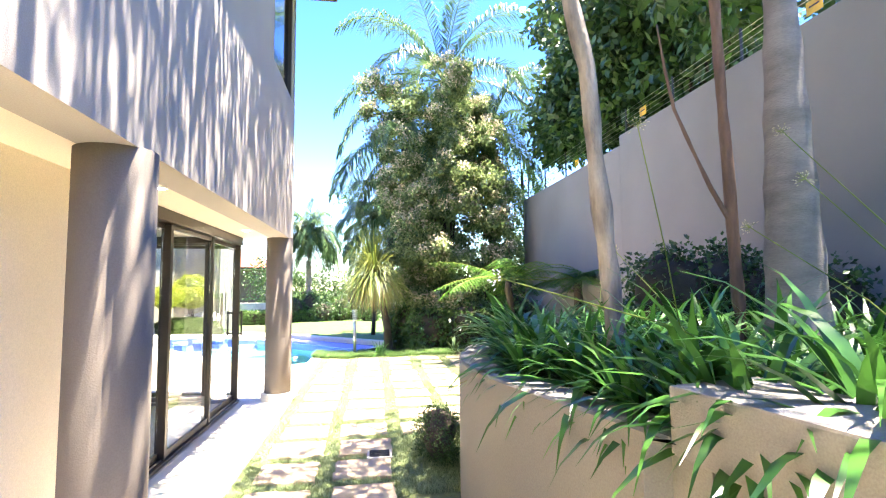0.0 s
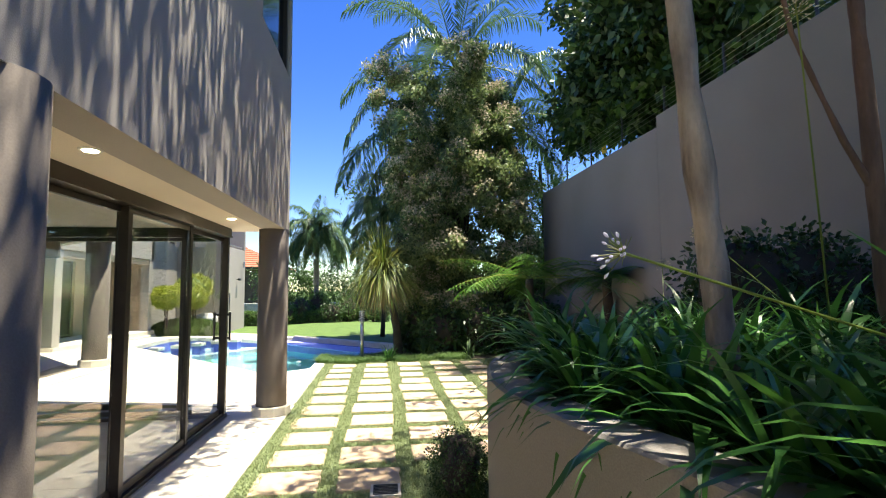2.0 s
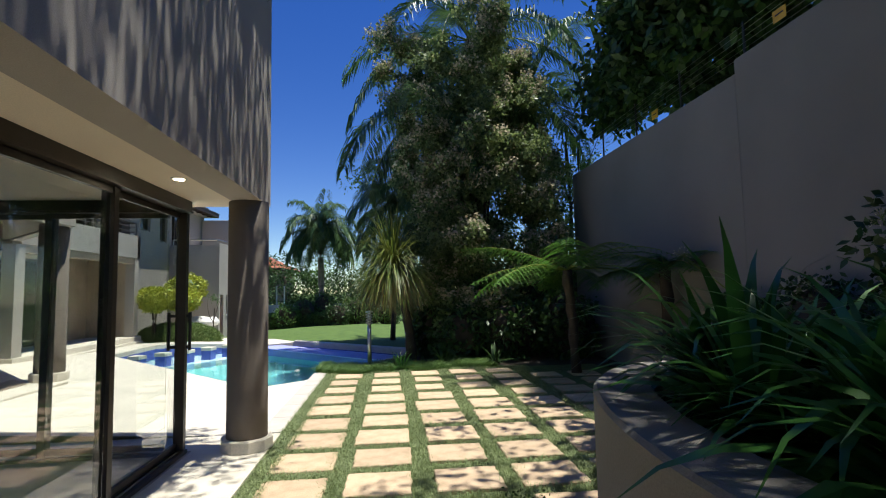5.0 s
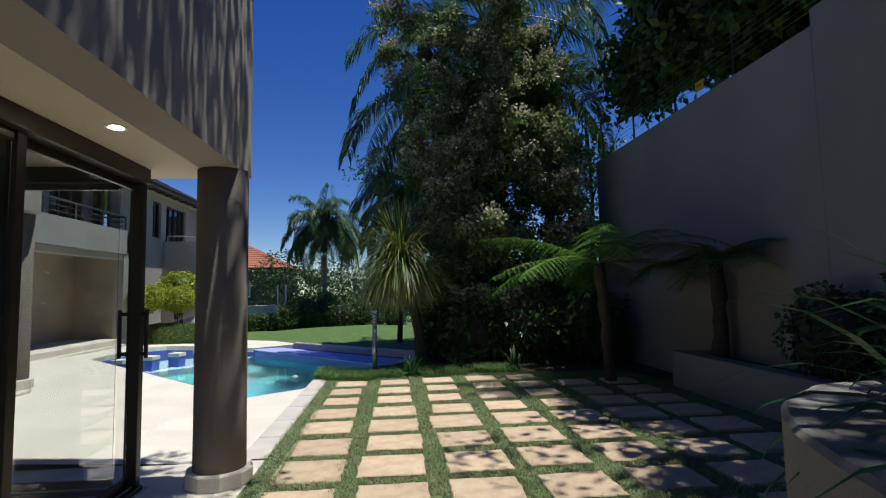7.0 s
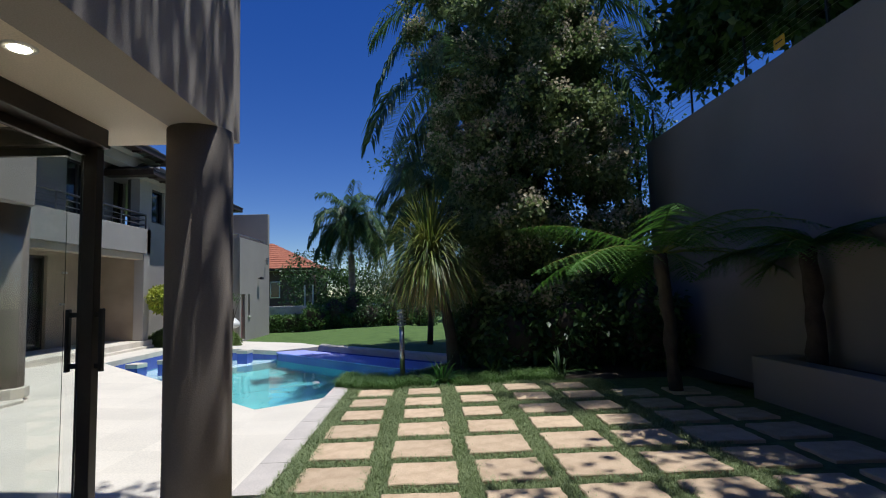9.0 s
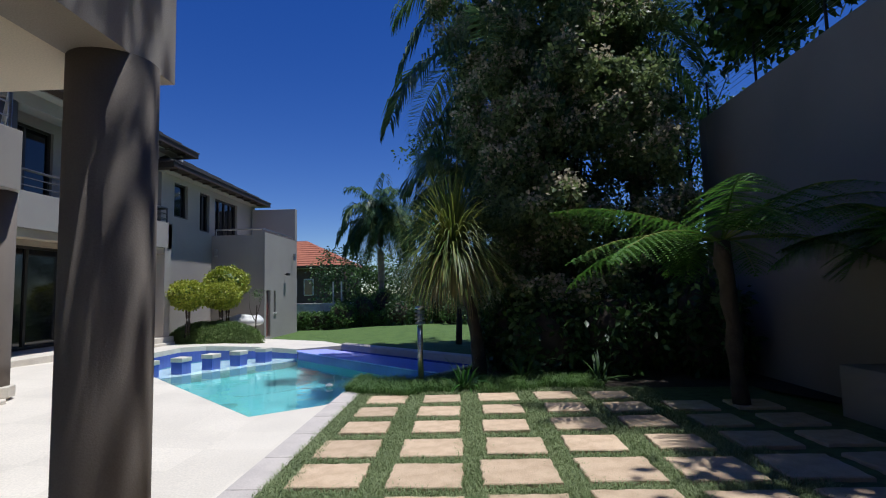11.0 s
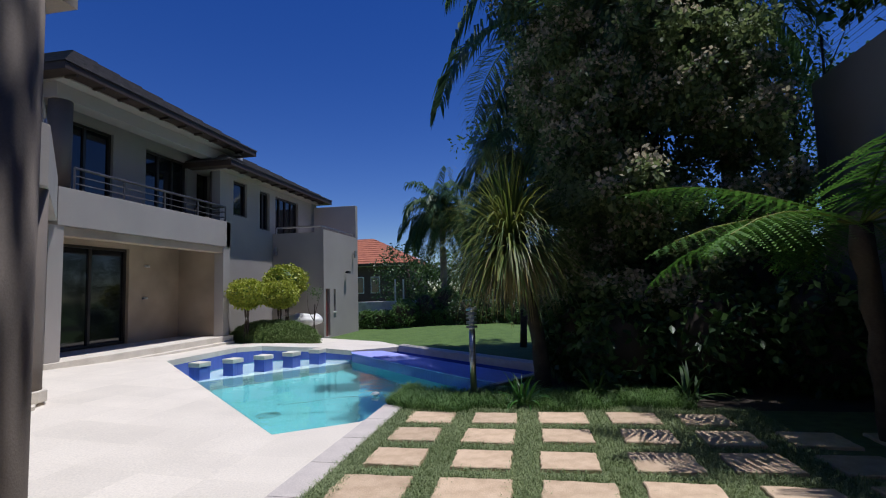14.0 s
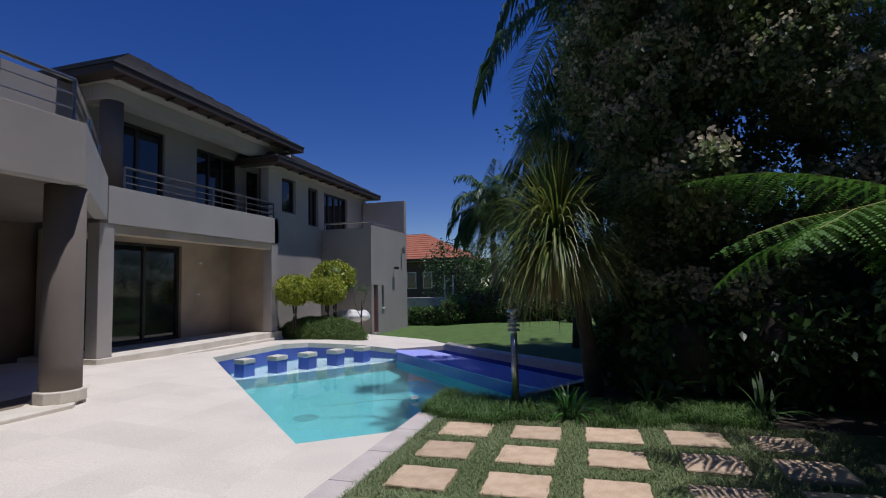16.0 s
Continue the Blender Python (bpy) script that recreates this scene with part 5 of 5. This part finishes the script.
for k, (x, y, z, rr) in enumerate([(-7.1, 19.5, 1.46, 0.5), (-6.5, 20.2, 1.42, 0.5), (-6.68, 21.0, 1.82, 0.64)]):
    t = empty("topiary_tree", (x, y, 0), "clipped golden ball topiary tree on thin stems", "topiary", "ball topiary trees")
    for s in range(2):
        trunk(t, [(0.1 * s - 0.05, 0, 0.2), (0.06 * s - 0.03, 0.03, 0.7), (0.1 * s - 0.05, 0, z - rr * 0.5)], 0.035, 0.025, BARK_DARK, "stem", 8, k)
    cs = []
    rt = random.Random(80 + k)
    for _ in range(430):
        d = Vector((rt.gauss(0, 1), rt.gauss(0, 1), rt.gauss(0, 1))).normalized() * rt.uniform(0.72, 0.98)
        cs.append((d.x * rr, d.y * rr, z + d.z * rr * 0.72))
    v, f = cluster_leaves(cs, 0.13, 34, 0.055, 0.4)
    sheet("crown", v, f, L_TOPI, t)
    # Darker green core put inside the ball for its inner shade.
    bm = bmesh.new()
    bmesh.ops.create_icosphere(bm, subdivisions=3, radius=1, matrix=Matrix.LocRotScale((0, 0, z), None, (rr * 0.86, rr * 0.86, rr * 0.6)))
    part("shade_core", bm, L_HEDGE, t)
garden_tree((-5.75, 20.9, 0), [(0, 0, 0), (0, 0, 0.6), (0.03, 0, 1.1)], 0.025, 0.015, BARK_DARK, [(1, (-0.2, 0, 1.4), 0.012), (1, (0.25, 0, 1.45), 0.012)], [((0, 0, 1.45), (0.3, 0.3, 0.22), 9)], L_TREE, "small sparse sapling by the tower", 44, 0.05, 16, 0.14)
rock = bmesh.new()
bmesh.ops.create_icosphere(rock, subdivisions=3, radius=1, matrix=Matrix.LocRotScale((-6.4, 21.4, 0.6), None, (0.7, 0.3, 0.2)))
rock.normal_update()
tagged(part("boulder", bumpy(rock, 0.1, 3), WHITE, smooth=True), "pale rounded boulder behind the hedge mound", "boulder")


def hedge(x0, x1, y0, y1, h, n, seed, label):
    b = empty("hedge", ((x0 + x1) / 2, (y0 + y1) / 2, -0.06), label, "hedge")
    r = random.Random(seed)
    w, d = (x1 - x0) / 2, (y1 - y0) / 2
    cs = []
    for _ in range(n):
        x, y, z = r.uniform(-w, w), r.uniform(-d, d), r.uniform(0.05, h)
        k = r.randrange(3)
        if k == 0:
            z = h
        elif k == 1:
            y = -d
        cs.append((x, y, z))
    v, f = cluster_leaves(cs, 0.14, 34, 0.06, 0.4)
    sheet("foliage", v, f, L_HEDGE, b)
    # Added dark box gives the hedge its inner shade by colour.
    part("shade_core", box((-w, -d, 0), (w, d, h - 0.04), 0.05), SOIL_AND_CORE, b)


hedge(-6.2, -2.2, 26.2, 26.9, 0.62, 420, 5, "long low clipped hedge at the end of the lawn")
tagged(part("wall_low_garden", box((-9, 27.4, -0.1), (-1.0, 27.6, 1.0), 0.01), WHITE), "low pale garden wall behind the hedge", "wall", kind="structure")
for k in range(7):
    x = -4.3 + k * 0.75
    bush("garden_shrub", (x, 26.0 + (k % 3) * 0.5, -0.05), (0.5, 0.45, 0.55 + 0.12 * (k % 3)), 80, L_DARK if k % 2 else L_HEDGE, 0.09, "rounded dark shrub along the lawn edge", "shrub", seed=100 + k, group="shrubs along the lawn", clump=0.2)
tagged(part("lawn_mound", lathe([(4.6, -0.1), (3.8, 0.02), (2.6, 0.1), (1.4, 0.15), (0.2, 0.17)], (-1.2, 24.8, -0.06), 48), LAWN, smooth=True), "gentle green lawn mound beyond the pool", "lawn", kind="structure")
qp = empty("palm_tree", (-3.0, 27.5, -0.05), "single feather palm with a round drooping crown", "palm tree")
trunk(qp, [(0, 0, 0), (0.03, 0, 1.6), (0, 0, 3.2), (0.02, 0, 4.35)], 0.17, 0.12, PALM_BARK, seed=6)
palm_crown("crown", qp, (0.02, 0, 4.35), 58, 2.25, 0.55, L_PALM, up=(-0.15, 1.45), arch=3.0, leaflets=56, seed=45, width=0.026, droop=1.3)
for k, (x, y, h, w) in enumerate([(-5.4, 31, 3.6, 1.6), (-3.9, 32, 3.4, 1.5), (-1.8, 30, 3.0, 1.6), (0.2, 31, 3.6, 1.9), (2.4, 31.5, 4.2, 2.0), (5.0, 30, 5.0, 2.4), (8.5, 29, 5.5, 2.8), (-13.5, 46, 4.0, 2.6)]):
    garden_tree((x, y, -0.05), [(0, 0, 0), (0.05, 0, h * 0.35), (0, 0.05, h * 0.7)], 0.14, 0.06, BARK_DARK, [(1, (w * 0.5, 0, h * 0.7), 0.05), (1, (-w * 0.5, 0.2, h * 0.72), 0.05)],
                [((0, 0, h * 0.68), (w, w * 0.8, h * 0.42), 62), ((0, -0.3, h * 0.28), (w, w * 0.7, h * 0.28), 40)], L_TREE if k % 2 else L_DARK, "leafy garden tree beyond the lawn", 120 + k, 0.13, 40, 0.5)
for x in (-4.95, -4.6):
    tagged(part("white_pole", tube([(x, 27.0, -0.05), (x, 27.0, 1.9)], 0.035, 8), WHITE), "thin white pole by the garden wall", "pole", "white poles")

# neighbour's house
nb = empty("neighbour_house", (-13.0, 44, 0), "neighbouring house with terracotta tiled roof and dark walls", "house")
part("wall", box((-4.5, -2, -0.1), (4.8, 5, 3.4)), BRICK_DARK, nb)
for x in (1.2, 2.4):
    w = part("window", box((x - 0.35, -2.05, 1.3), (x + 0.35, -1.96, 2.5), 0.02), WHITE, nb)
    part("pane", box((x - 0.29, -2.07, 1.36), (x + 0.29, -2.052, 2.44)), DARK_GLASS, w)
hip_roof("roof", -5.2, 5.4, -2.7, 5.7, 3.4, 2.2, TERRACOTTA, "", holder=nb)

# ---- small things on the deck ----
gr = empty("deck_drain", (-4.85, 11.75, 0.0), "short dark slot drain in the pool deck", "drain grate")
part("frame", box((-0.14, -0.05, 0.055), (0.14, 0.05, 0.084), 0.004), BLACK, gr)
gr.location.z = 0.0
for k, (x, y) in enumerate([(-5.6, 12.85), (-4.3, 13.4), (-3.2, 11.9), (-2.6, 10.3), (-3.6, 10.0)]):
    lf = empty("fallen_leaf", (x, y, deck_z(x, y) + 0.012), "dry curled leaf lying on the pool deck", "leaf", "fallen leaves")
    v, f = join(*[ribbon((0.02 * j, 0, 0), (math.cos(j + k), math.sin(j + k), 0.25), 0.09, 0.03, 1.0, 4) for j in range(3)])
    sheet("blade", v, f, L_DRY, lf)
pc = empty("pool_cleaner", (-1.75, 14.3, -0.2), "small white floating pool cleaner with pale hose", "pool cleaner")
part("float", lathe([(0.02, 0.0), (0.06, 0.02), (0.07, 0.035), (0.045, 0.06), (0.015, 0.07)], (0, 0, 0), 16), WHITE, pc)
part("hose", tube([(-0.05 - 0.14 * i, 0.12 * math.sin(0.5 * i), -0.01 - 0.05 * i) for i in range(12)], 0.016, 8), mat("pale_hose", (0.25, 0.5, 0.53), 0.5), pc)
